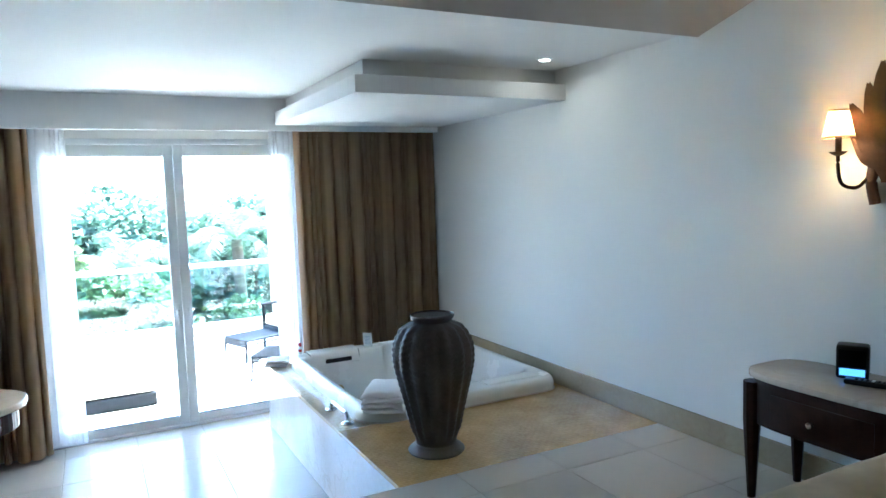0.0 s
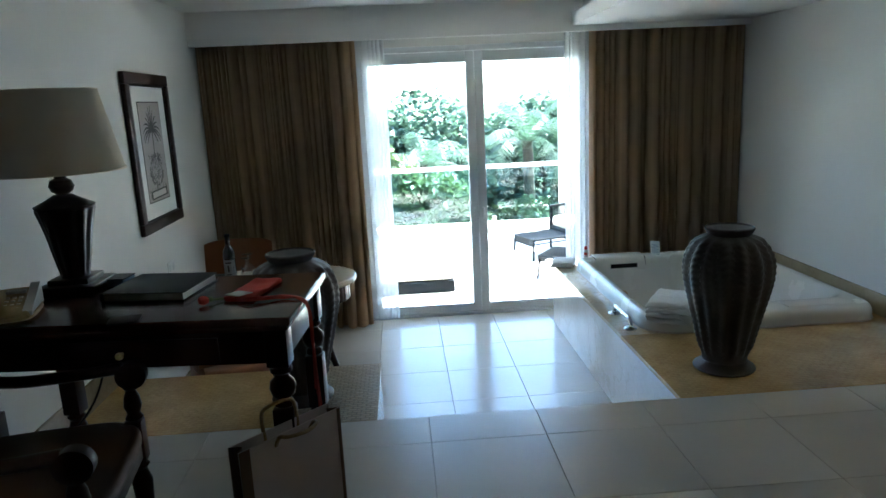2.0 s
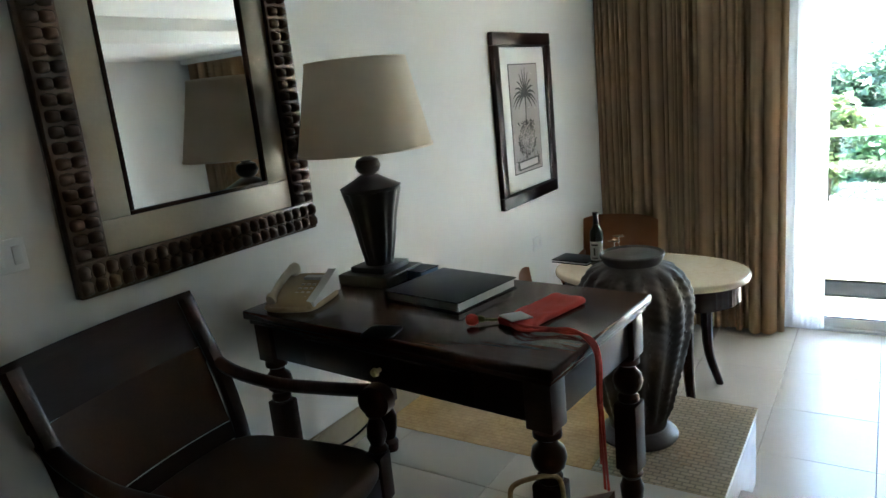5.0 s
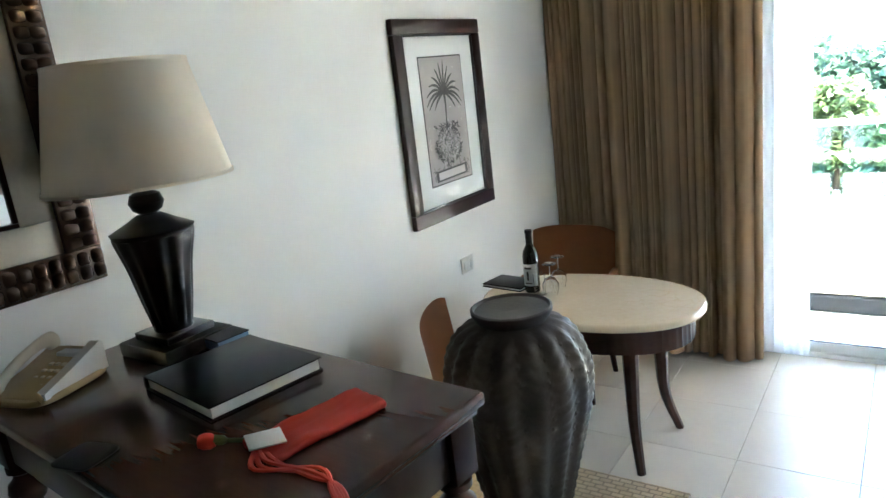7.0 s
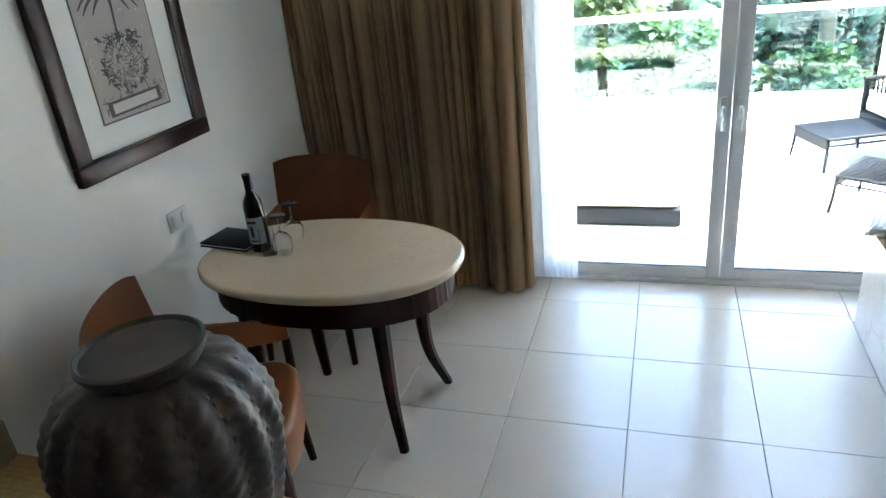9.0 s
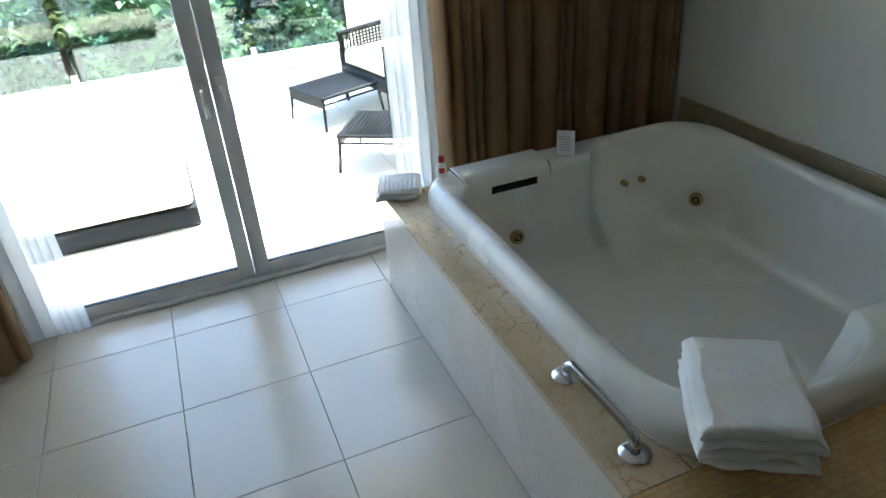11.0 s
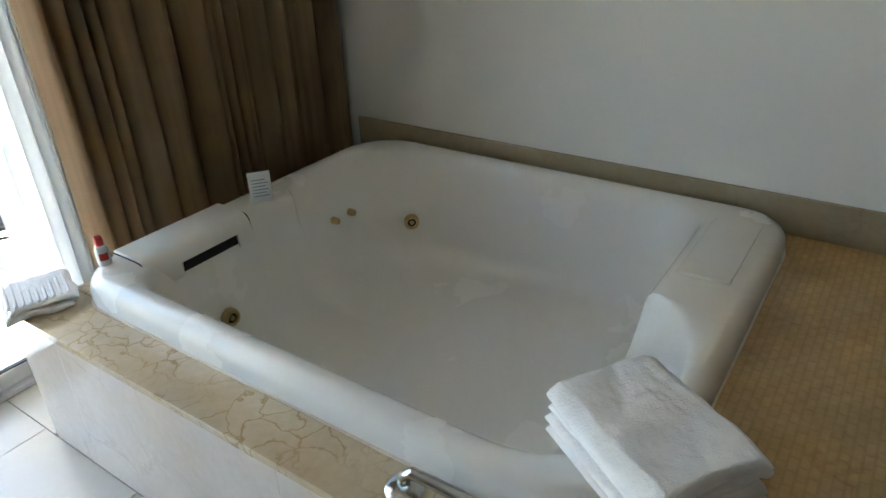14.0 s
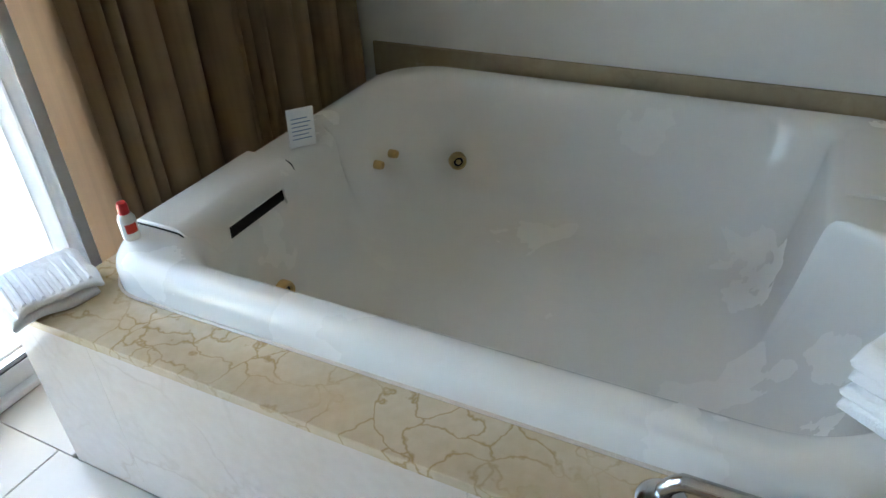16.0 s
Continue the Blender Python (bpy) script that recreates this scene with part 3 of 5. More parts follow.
def desk():
    d = thing("writing_desk", (-0.493, 2.586, H), "dark espresso wood writing desk with turned legs", "desk", rz=-5)
    w, dp, t = 0.534, 0.281, 0.713
    top = box(-w, w, -dp, dp, t - 0.028, t, 0.006, 3)
    top = box(-w + 0.012, w - 0.012, -dp + 0.012, dp - 0.012, t - 0.045, t - 0.0285, 0.004, bm=top)
    part("desktop", top, WOOD_TOP, d)
    ap = t - 0.046
    for x0, x1, y0, y1, nm in ((-w + 0.05, w - 0.05, -dp + 0.035, -dp + 0.055, "apron"), (-w + 0.05, w - 0.05, dp - 0.055, dp - 0.035, "apron"),
                               (-w + 0.035, -w + 0.055, -dp + 0.05, dp - 0.05, "apron"), (w - 0.055, w - 0.035, -dp + 0.05, dp - 0.05, "apron")):
        part(nm, box(x0, x1, y0, y1, ap - 0.11, ap, 0.003), WOOD, d)
    for sx in (-1, 1):
        for sy in (-1, 1):
            leg_turned(d, sx * (w - 0.055), sy * (dp - 0.055), ap)
    dr = part("drawer", box(-0.3, 0.3, -dp + 0.028, -dp + 0.036, ap - 0.1, ap - 0.02, 0.003), WOOD, d)
    part("knob", join(None, lathe([(0.0, 0), (0.006, 0), (0.006, 0.012), (0.013, 0.018), (0.010, 0.028), (0.0, 0.03)], 12, cap=False), pose(0, -dp + 0.028, ap - 0.06, 90)), BRASS, dr, "small brass knob")
    return d


desk()
DESK = H + 0.713


# ---- table lamp ----
def table_lamp():
    d = thing("table_lamp", (-0.822, 2.762, DESK), "dark fluted urn table lamp with a beige shade", "lamp")
    b = box(-0.10, 0.10, -0.10, 0.10, 0, 0.035, 0.004)
    b = box(-0.07, 0.07, -0.07, 0.07, 0.035, 0.055, 0.004, bm=b)
    part("base", b, WOOD_BLACK, d)
    prof = curve_points([(0.048, 0, 0.05), (0.05, 0, 0.07), (0.062, 0, 0.13), (0.078, 0, 0.22), (0.096, 0, 0.29), (0.096, 0, 0.305)], 4)
    part("body", lathe([(p.x, p.z) for p in prof] + [(0.10, 0.312), (0.055, 0.335), (0.03, 0.35)], 64, lambda a, z, r: r - (0.006 * abs(math.sin(6 * a)) ** 3 if 0.07 < z < 0.30 else 0)), WOOD_BLACK, d)
    part("neck", lathe([(0.03, 0.345), (0.02, 0.352), (0.035, 0.362), (0.042, 0.38), (0.035, 0.40), (0.018, 0.408), (0.022, 0.42), (0.010, 0.43), (0.010, 0.50)], 24), WOOD_BLACK, d)
    outer = [(0.216, 0.43), (0.158, 0.708)]
    sh = lathe(outer + [(0.155, 0.708), (0.213, 0.43)], 64, cap=False)
    s = part("shade", sh, SHADE, d, "beige linen tapered shade")
    part("trim_ring", lathe([(0.218, 0.428), (0.218, 0.436), (0.212, 0.436), (0.212, 0.428), (0.218, 0.428)], 64, cap=False), SHADE, s)
    part("trim_ring", lathe([(0.160, 0.702), (0.160, 0.710), (0.154, 0.710), (0.154, 0.702), (0.160, 0.702)], 64, cap=False), SHADE, s)
    return d


table_lamp()


# ---- oval table ----
def oval_table():
    d = thing("dining_table", (-0.465, 4.562, 0), "oval cream marble table with dark curved legs", "table")
    part("tabletop", slab(ellipse(0.508, 0.338, 72, 2.2), 0.712, 0.75, 0.014, 4), TABLE_MARBLE, d, "cream marble oval top")
    n = 160
    rows = []
    for z in (0.60, 0.712):
        rows.append([(x * (1 - 0.012 * abs(math.sin(i * 1.2))), y * (1 - 0.012 * abs(math.sin(i * 1.2))), z) for i, (x, y) in enumerate(ellipse(0.462, 0.292, n, 2.2))])
    part("apron", grid_mesh(rows, closed_u=True, cap=True), WOOD, d, "dark fluted wooden apron")
    for x, y, fx, fy in ((0.23, -0.14, 0.262, -0.162), (0.25, 0.2, 0.303, 0.295), (-0.24, 0.2, -0.27, 0.27), (-0.30, -0.15, -0.36, -0.19)):
        pts = curve_points([(x, y, 0.66), (x + (fx - x) * 0.05, y + (fy - y) * 0.05, 0.45), (x + (fx - x) * 0.2, y + (fy - y) * 0.2, 0.22), (fx, fy, 0.0)], 6)
        part("leg", tube(pts, [0.038 - 0.018 * i / (len(pts) - 1) for i in range(len(pts))], 8), WOOD, d)
    return d


oval_table()


# ---- leather chairs ----
def leather_chair():
    d = thing("dining_chair", (0, 0, 0), "tan leather dining chair with low arms", "chair", "leather chairs round the oval table")
    seat = slab(ellipse(0.245, 0.235, 40, 4), 0.275, 0.455, 0.035, 4)
    part("seat", seat, LEATHER, d)
    rows = []
    for t in range(13):
        z = 0.44 + 0.43 * t / 12
        r = []
        for i in range(25):
            a = (i / 24 - 0.5) * 1.9
            s = abs(i / 12 - 1)
            r.append((0.25 * math.sin(a) / math.sin(0.95), -0.235 + 0.10 * (1 - math.cos(a)) - 0.055 * t / 12, z - 0.03 * s ** 3 * t / 12))
        rows.append(r)
    bk = grid_mesh(rows)
    bmesh.ops.solidify(bk, geom=bk.faces[:], thickness=0.04)
    bmesh.ops.bevel(bk, geom=[e for e in bk.edges if e.calc_face_angle(0) > 1.2], offset=0.010, segments=2, affect="EDGES", profile=0.5)
    part("backrest", bk, LEATHER, d, "tan leather curved back")
    for sx in (-1, 1):
        rows = [[(sx * 0.247 + ox, y, z) for ox, z in ((-0.017, lo + 0.006), (-0.011, lo), (0.011, lo), (0.017, lo + 0.006), (0.017, hi - 0.008), (0.009, hi), (-0.009, hi), (-0.017, hi - 0.008))] for y, lo, hi in ((-0.225, 0.500, 0.640), (-0.12, 0.505, 0.625), (0.0, 0.510, 0.612), (0.12, 0.515, 0.605), (0.195, 0.520, 0.600), (0.205, 0.527, 0.592))]
        part("arm", grid_mesh(rows, closed_u=True, cap=True), LEATHER, d, "padded leather arm panel")
        part("arm_post", tube([(sx * 0.247, 0.19, 0.53), (sx * 0.238, 0.19, 0.40)], 0.016, 8), WOOD, d)
    for sx, sy in ((-1, -1), (1, -1), (-1, 1), (1, 1)):
        part("leg", tube([(sx * 0.20, sy * 0.18, 0.40), (sx * 0.205, sy * 0.185, 0.2), (sx * 0.215, sy * 0.2 - (0.03 if sy < 0 else 0), 0.0)], [0.022, 0.019, 0.015], 8), WOOD, d)
    return d


c1 = leather_chair()
c1.matrix_basis = pose(-0.865, 5.11, 0, 0, 0, 184)
copy_thing(c1, pose(-0.635, 4.02, 0, 0, 0, -66))


# ---- armchair ----
def armchair():
    d = thing("desk_armchair", (-0.637, 1.94, H), "dark wooden armchair with a brown leather seat and back", "chair", rz=-82)
    d.matrix_basis = d.matrix_basis @ Matrix.Diagonal((1, 1, 0.95, 1))   # a low chair; its own front looks along +y
    seat = slab(ellipse(0.275, 0.255, 48, 4.5), 0.405, 0.462, 0.026, 4)
    for v in seat.verts:
        v.co.z += 0.018 * max(0, 1 - (v.co.x / 0.28) ** 2) * max(0, 1 - (v.co.y / 0.26) ** 2) * (v.co.z > 0.43)
        v.co.x *= 1 + 0.10 * v.co.y
    part("seat", seat, LEATHER_DARK, d, "brown leather padded seat")
    for x0, x1, y0, y1 in ((-0.25, 0.25, 0.205, 0.232), (-0.25, 0.25, -0.232, -0.205), (-0.262, -0.235, -0.21, 0.21), (0.235, 0.262, -0.21, 0.21)):
        part("seat_rail", box(x0, x1, y0, y1, 0.345, 0.408, 0.004), WOOD, d)
    for sx in (-1, 1):
        x = sx * 0.245
        post = curve_points([(x, -0.30, 0.0), (x, -0.235, 0.22), (x, -0.215, 0.42), (x, -0.245, 0.62), (x, -0.31, 0.80), (x, -0.335, 0.87)], 6)
        part("back_post", tube(post, 0.024, 8, 0.8), WOOD, d)
        arm = curve_points([(x, -0.285, 0.70), (x * 1.02, -0.21, 0.655), (x * 1.06, -0.08, 0.625), (x * 1.08, 0.08, 0.625), (x * 1.08, 0.20, 0.632)], 7)
        a = tube(arm, 0.021, 10, 0.85)
        a = join(a, lathe([(0.0, -0.026), (0.03, -0.026), (0.043, -0.018), (0.043, 0.018), (0.03, 0.026), (0.0, 0.026)], 20, cap=False), pose(x * 1.08, 0.222, 0.607, 0, 90, 0))
        part("arm", a, WOOD, d, "curved arm ending in a scroll")
        z = 0.345
        up = [(0.018, 0.46), (0.026, 0.47), (0.018, 0.485), (0.026, 0.51), (0.022, 0.54), (0.014, 0.56), (0.022, 0.572), (0.018, 0.60)]
        lg = join(None, lathe([(0.024, z + 0.12), *up], 16), pose(x * 1.05, 0.215, 0))
        lg = box(x * 1.0 - 0.026, x * 1.0 + 0.026, 0.188, 0.24, 0.33, 0.465, 0.004, bm=lg)
        lg = join(lg, lathe([(0.018, 0.33), (0.028, 0.315), (0.018, 0.30), (0.030, 0.26), (0.026, 0.19), (0.017, 0.10), (0.015, 0.06), (0.024, 0.045), (0.018, 0.0), (0, 0)], 16, cap=False), pose(x * 1.0, 0.214, 0))
        part("leg", lg, WOOD, d)
    def bent(y, z0, z1, lean, thick, w=0.245):
        rows = []
        for t in range(5):
            z = z0 + (z1 - z0) * t / 4
            rows.append([(w * (i / 10 - 1), y - lean * t / 4 - 0.022 * (1 - (i / 10 - 1) ** 2), z) for i in range(21)])
        b = grid_mesh(rows)
        bmesh.ops.solidify(b, geom=b.faces[:], thickness=thick)
        return b
    part("top_rail", bent(-0.285, 0.735, 0.885, 0.055, 0.026, 0.272), WOOD, d, "broad curved top rail")
    part("backrest", bent(-0.232, 0.512, 0.735, 0.058, 0.03, 0.224), LEATHER_DARK, d, "brown leather back panel")
    part("lower_rail", bent(-0.216, 0.462, 0.512, 0.010, 0.022, 0.235), WOOD, d)
    return d


armchair()


# ---- wall mirror and picture ----
MIRROR = bpy.data.materials.new("mirror")
MIRROR.use_nodes = True
MIRROR.node_tree.nodes["Principled BSDF"].inputs["Metallic"].default_value = 1
MIRROR.node_tree.nodes["Principled BSDF"].inputs["Roughness"].default_value = 0.01
MIRROR.node_tree.nodes["Principled BSDF"].inputs["Base Color"].default_value = (0.9, 0.9, 0.9, 1)
LINER = material("champagne_liner", (0.42, 0.37, 0.29), 0.42, 0.25, vary=0.12, scale=6, fine=90, bump=0.006)
SCALE = material("bronzed_scales", (0.115, 0.070, 0.045), 0.22, 0.3, vary=0.2, scale=8, fine=90, bump=0.006)


def domes(n, pitch, rows_at, half, height):
    """Rows of overlapping rounded scales along a strip that runs along x from 0."""
    bm = bmesh.new()
    for i in range(n):
        for k, v in enumerate(rows_at):
            pts = []
            for a in range(5):
                ang = a / 4 * math.pi / 2
                pts.append([(i * pitch + pitch / 2 + math.copysign(abs(math.cos(t)) ** 0.6, math.cos(t)) * pitch * 0.43 * math.cos(ang), v + math.copysign(abs(math.sin(t)) ** 0.6, math.sin(t)) * half * math.cos(ang), height * math.sin(ang)) for t in [2 * math.pi * q / 12 for q in range(12)]])
            bm = join(bm, grid_mesh(pts[:-1], closed_u=True, cap=True))
    return bm


def wall_mirror():
    d = thing("wall_mirror", (XL, 2.340, 1.362), "large mirror in a dark scaled wooden frame with champagne liner", "mirror")
    w, h, f = 0.428, 1.10, 0.092
    part("glass", box(0.012, 0.018, -w + 0.188, w - 0.188, 0.172, h - 0.172), MIRROR, d, "mirror glass", False)
    hor, ver = domes(23, 2 * w / 23, (0.027, 0.066), 0.020, 0.022), domes(24, (h - 2 * f) / 24, (0.027, 0.066), 0.020, 0.022)
    # strips: along y at bottom and top, along z at the sides
    for flip, z in ((1, 0.0), (-1, h)):
        m = Matrix(((0, 0, 1, 0.034), (1, 0, 0, -w), (0, flip, 0, z), (0, 0, 0, 1)))
        s = join(box(0, 0.036, -w, w, min(z, z + flip * f), max(z, z + flip * f), 0.004), hor.copy(), m)
        part("frame", s, SCALE, d)
    for flip, y in ((1, -w), (-1, w)):
        m = Matrix(((0, 0, 1, 0.034), (0, flip, 0, y), (1, 0, 0, f), (0, 0, 0, 1)))
        s = join(box(0, 0.036, min(y, y + flip * f), max(y, y + flip * f), f, h - f, 0.002), ver.copy(), m)
        part("frame", s, SCALE, d)
    hor.free(), ver.free()
    g = f + 0.09
    for y0, y1, z0, z1 in ((-w + f, w - f, f, g), (-w + f, w - f, h - g, h - f), (-w + f, -w + g, g, h - g), (w - g, w - f, g, h - g)):
        part("liner", box(0, 0.024, y0, y1, z0, z1, 0.003), LINER, d, "champagne painted liner")
    e = g + 0.012
    for y0, y1, z0, z1 in ((-w + g, w - g, g, e), (-w + g, w - g, h - e, h - g), (-w + g, -w + e, e, h - e), (w - e, w - g, e, h - e)):
        part("bead", box(0.0, 0.027, y0, y1, z0, z1, 0.003), WOOD, d, "thin dark inner bead")
    return d


wall_mirror()
PRINT = material("print_paper", (0.42, 0.38, 0.36), 0.6, vary=0.12, scale=10, fine=120, bump=0.0)
INK = material("print_ink", (0.09, 0.085, 0.08), 0.7, vary=0.3, scale=30)
INK_PALE = material("print_ink_pale", (0.20, 0.19, 0.175), 0.7, vary=0.4, scale=30)
PRINT_LIGHT = material("print_light", (0.60, 0.57, 0.54), 0.7, vary=0.1, scale=20)


def picture():
    d = thing("framed_picture", (XL, 4.541, 1.126), "palm tree print in a dark wooden frame", "picture")
    w, h, f = 0.353, 0.917, 0.066
    for y0, y1, z0, z1 in ((-w, w, 0, f), (-w, w, h - f, h), (-w, -w + f, f, h - f), (w - f, w, f, h - f)):
        b = box(0, 0.03, y0, y1, z0, z1, 0.006)
        part("frame", b, FRAME_WOOD, d)
    g = f + 0.009
    for y0, y1, z0, z1 in ((-w + f, w - f, f, g), (-w + f, w - f, h - g, h - f), (-w + f, -w + g, g, h - g), (w - g, w - f, g, h - g)):
        part("inner_bead", box(0.0125, 0.024, y0, y1, z0, z1, 0.003), WOOD_BLACK, d)
    part("mat", box(0.004, 0.012, -w + f - 0.004, w - f + 0.004, f - 0.004, h - f + 0.004), PAPER, d, "white picture mat", False)
    p0, p1, q0, q1 = -0.172, 0.172, 0.17, 0.75
    part("border", box(0.012, 0.0135, p0 - 0.006, p1 + 0.006, q0 - 0.006, q1 + 0.006), INK, d, "", False)
    pr = part("print", box(0.0135, 0.0145, p0, p1, q0, q1), PRINT, d, "faded grey print of a potted palm", False)

    def strip(pts, wid, mat, name, x=0.0150):
        bm = bmesh.new()
        for i in range(len(pts) - 1):
            a, b = Vector(pts[i]), Vector(pts[i + 1])
            t = (b - a).normalized()
            nn = Vector((-t.y, t.x))
            w0, w1 = (wid[i], wid[i + 1]) if isinstance(wid, list) else (wid, wid)
            vs = [bm.verts.new((x, q.x, q.y)) for q in (a + nn * w0, b + nn * w1, b - nn * w1, a - nn * w0)]
            bm.faces.new(vs)
        part(name, bm, mat, pr, "", False)

    # a tall palm over an urn on a plinth, drawn in short etched strokes
    rnd = random.Random(21)
    cz = 0.585
    for a, l, sag in ((2, 0.135, 0.075), (14, 0.15, 0.085), (28, 0.155, 0.075), (42, 0.15, 0.055), (56, 0.15, 0.04), (70, 0.15, 0.02), (84, 0.155, 0.006), (98, 0.15, 0.01), (112, 0.15, 0.025), (126, 0.15, 0.045), (140, 0.15, 0.06), (154, 0.155, 0.08), (168, 0.15, 0.085), (180, 0.13, 0.07), (-14, 0.09, 0.05), (195, 0.09, 0.05)):
        ca, sa = math.cos(radians(a)), math.sin(radians(a))
        pts = [(l * t / 9 * ca, cz + l * t / 9 * sa - sag * (t / 9) ** 2.4) for t in range(10)]
        strip(pts, [0.0022 + 0.0042 * math.sin(math.pi * t / 9) for t in range(10)], INK, "frond")
    strip([(0.002, cz), (0.005, 0.53), (0.0, 0.47), (0.002, 0.40)], [0.010, 0.006, 0.005, 0.006], INK, "stem")

    def etching(name, count, inside, size, mat, x):
        bm = bmesh.new()
        for _ in range(count):
            p = inside()
            ang, ln, wd = rnd.uniform(0, math.pi), size * rnd.uniform(0.5, 1.4), size * rnd.uniform(0.10, 0.24)
            t, q = Vector((math.cos(ang), math.sin(ang))), Vector((-math.sin(ang), math.cos(ang)))
            bend = q * ln * rnd.uniform(-0.3, 0.3)
            mid = Vector(p) + bend
            for e0, e1 in ((Vector(p) - t * ln, mid), (mid, Vector(p) + t * ln)):
                bm.faces.new([bm.verts.new((x, v.x, v.y)) for v in (e0 + q * wd, e1 + q * wd, e1 - q * wd, e0 - q * wd)])
        tagged(part(name, bm, mat, pr, "", False), kind="stuff")

    def in_urn():
        u, v = rnd.uniform(-1, 1), rnd.uniform(-1, 1)
        return (0.098 * u * math.sqrt(1 - 0.55 * v * v), 0.345 + 0.080 * v)

    def round_urn():
        q = rnd.uniform(0, 2 * math.pi)
        return (0.105 * math.cos(q), 0.345 + 0.085 * math.sin(q))

    etching("urn_shading", 150, in_urn, 0.013, INK_PALE, 0.0149)
    etching("urn_outline", 70, round_urn, 0.014, INK, 0.0151)
    etching("urn_ornament", 34, in_urn, 0.012, INK, 0.0152)
    etching("urn_highlight", 22, in_urn, 0.010, PRINT_LIGHT, 0.0153)
    etching("leaf_fringe", 46, lambda: (rnd.uniform(-0.10, 0.10), 0.425 + rnd.uniform(-0.012, 0.022)), 0.012, INK, 0.0151)
    etching("ground_shading", 80, lambda: (rnd.uniform(-0.15, 0.15), rnd.uniform(0.185, 0.255)), 0.013, INK_PALE, 0.0148)
    etching("foxing", 40, lambda: (rnd.uniform(-0.16, 0.16), rnd.uniform(0.18, 0.74)), 0.010, PRINT_LIGHT, 0.0147)
    strip([(-0.135, 0.206), (0.135, 0.214)], 0.026, INK, "plinth", 0.01505)
    strip([(-0.115, 0.206), (0.115, 0.213)], 0.017, PRINT_LIGHT, "caption_panel", 0.0153)
    return d


picture()


# ---- terrace ----
structure("terrace", box(-7, 8, GLAZE + 0.16, 9.9, -0.25, -0.008), GROUT, "pale sunlit terrace floor", "terrace")
structure("wall_facade", box(-7, 8, GLAZE + 0.161, GLAZE + 0.30, 2.26, 3.8), STUCCO, "cream stucco facade above the door", "wall")
fa = box(-7, XL - 0.151, GLAZE - 0.06, GLAZE + 0.16, -0.2, 3.8)
fa = box(XR + 0.151, 8, GLAZE - 0.06, GLAZE + 0.16, -0.2, 3.8, bm=fa)
structure("wall_facade_2", fa, STUCCO, "cream stucco facade beside the room", "wall")
# out of view; added to keep direct sun off the floor indoors
structure("added_sun_slab", box(-7, 8, GLAZE + 0.301, 6.85, 2.62, 2.80), STUCCO, "unseen cream slab added to shade the terrace door", "roof")
structure("terrace_kerb", box(-7, 8, 9.50, 9.75, -0.0, 0.12, 0.01), STUCCO, "cream low kerb under the glass balustrade", "kerb")
structure("wall_terrace", box(2.50, 8, 9.20, 9.499, 0.0, 3.4), STUCCO, "cream stucco privacy wall on the terrace", "wall")


def balustrade():
    d = thing("balustrade", (0, 9.62, 0.12), "glass balustrade with a white top rail", "railing")
    part("top_rail", box(-7, 2.52, -0.035, 0.035, 0.755, 0.81, 0.012, 3), FRAME_WHITE, d, "white painted handrail")
    for x in (-5.9, -4.4, -2.9, -1.4, 0.1, 1.62):
        part("glass_clamp", box(x - 0.03, x + 0.03, -0.02, 0.02, 0.0, 0.10, 0.006), CHROME, d, "low steel clamp")
    for x in (-5.9, -4.4, -2.9, -1.4, 0.1):
        p = part("pane", box(x + 0.05, x + 1.45, -0.005, 0.005, 0.02, 0.757), RAIL_GLASS, d, "clear greenish glass panel", False)
        p.visible_shadow = False
    p = part("pane", box(1.67, 2.49, -0.005, 0.005, 0.02, 0.757), RAIL_GLASS, d, "clear greenish glass panel", False)
    p.visible_shadow = False


balustrade()


def daybed():
    d = thing("daybed", (-0.11, 7.02, 0), "low dark wicker daybed with a white cushion", "daybed")
    part("base", box(-0.95, 0.93, -0.38, 0.38, 0.0, 0.115, 0.015, 3), WICKER, d, "dark wicker base")
    c = box(-0.94, 0.92, -0.365, 0.375, 0.116, 0.20, 0.035, 4)
    for v in c.verts:
        v.co.z += 0.012 * math.sin(7 * v.co.x + 2) * (v.co.z > 0.15)
    part("cushion", c, CUSHION, d, "white canvas cushion")


daybed()


def footstool():
    d = thing("footstool", (0, 0, 0), "dark wicker footstool on thin splayed legs", "footstool", "wicker footstools on the terrace")
    w, q, h = 0.25, 0.215, 0.235
    for a, e in (((-w, -q), (w, -q)), ((-w, q), (w, q)), ((-w, -q), (-w, q)), ((w, -q), (w, q))):
        part("frame", tube([(*a, h), (*e, h)], 0.012, 8), WICKER, d)
    for y in (-q, q):
        part("stretcher", tube([(-w, y, h - 0.045), (w, y, h - 0.045)], 0.007, 6), WICKER, d)
    rows = [[(-w + 2 * w * i / 40, -q + 2 * q * j / 30, h + 0.006 - 0.010 * math.sin(math.pi * i / 40) * math.sin(math.pi * j / 30) + 0.0045 * (i % 2)) for i in range(41)] for j in range(31)]
    g = grid_mesh(rows)
    bmesh.ops.solidify(g, geom=g.faces[:], thickness=0.008)
    part("woven_top", g, WICKER, d, "woven dark wicker top")
    part("apron", box(-w - 0.003, -w + 0.003, -q, q, h - 0.075, h - 0.008), WICKER, d)
    for sx in (-1, 1):
        for sy in (-1, 1):
            part("leg", tube([(sx * (w - 0.006), sy * (q - 0.006), h - 0.005), (sx * w, sy * q, 0.12), (sx * (w + 0.012), sy * (q + 0.012), 0.0)], [0.013, 0.011, 0.009], 8), WICKER, d)
    return d


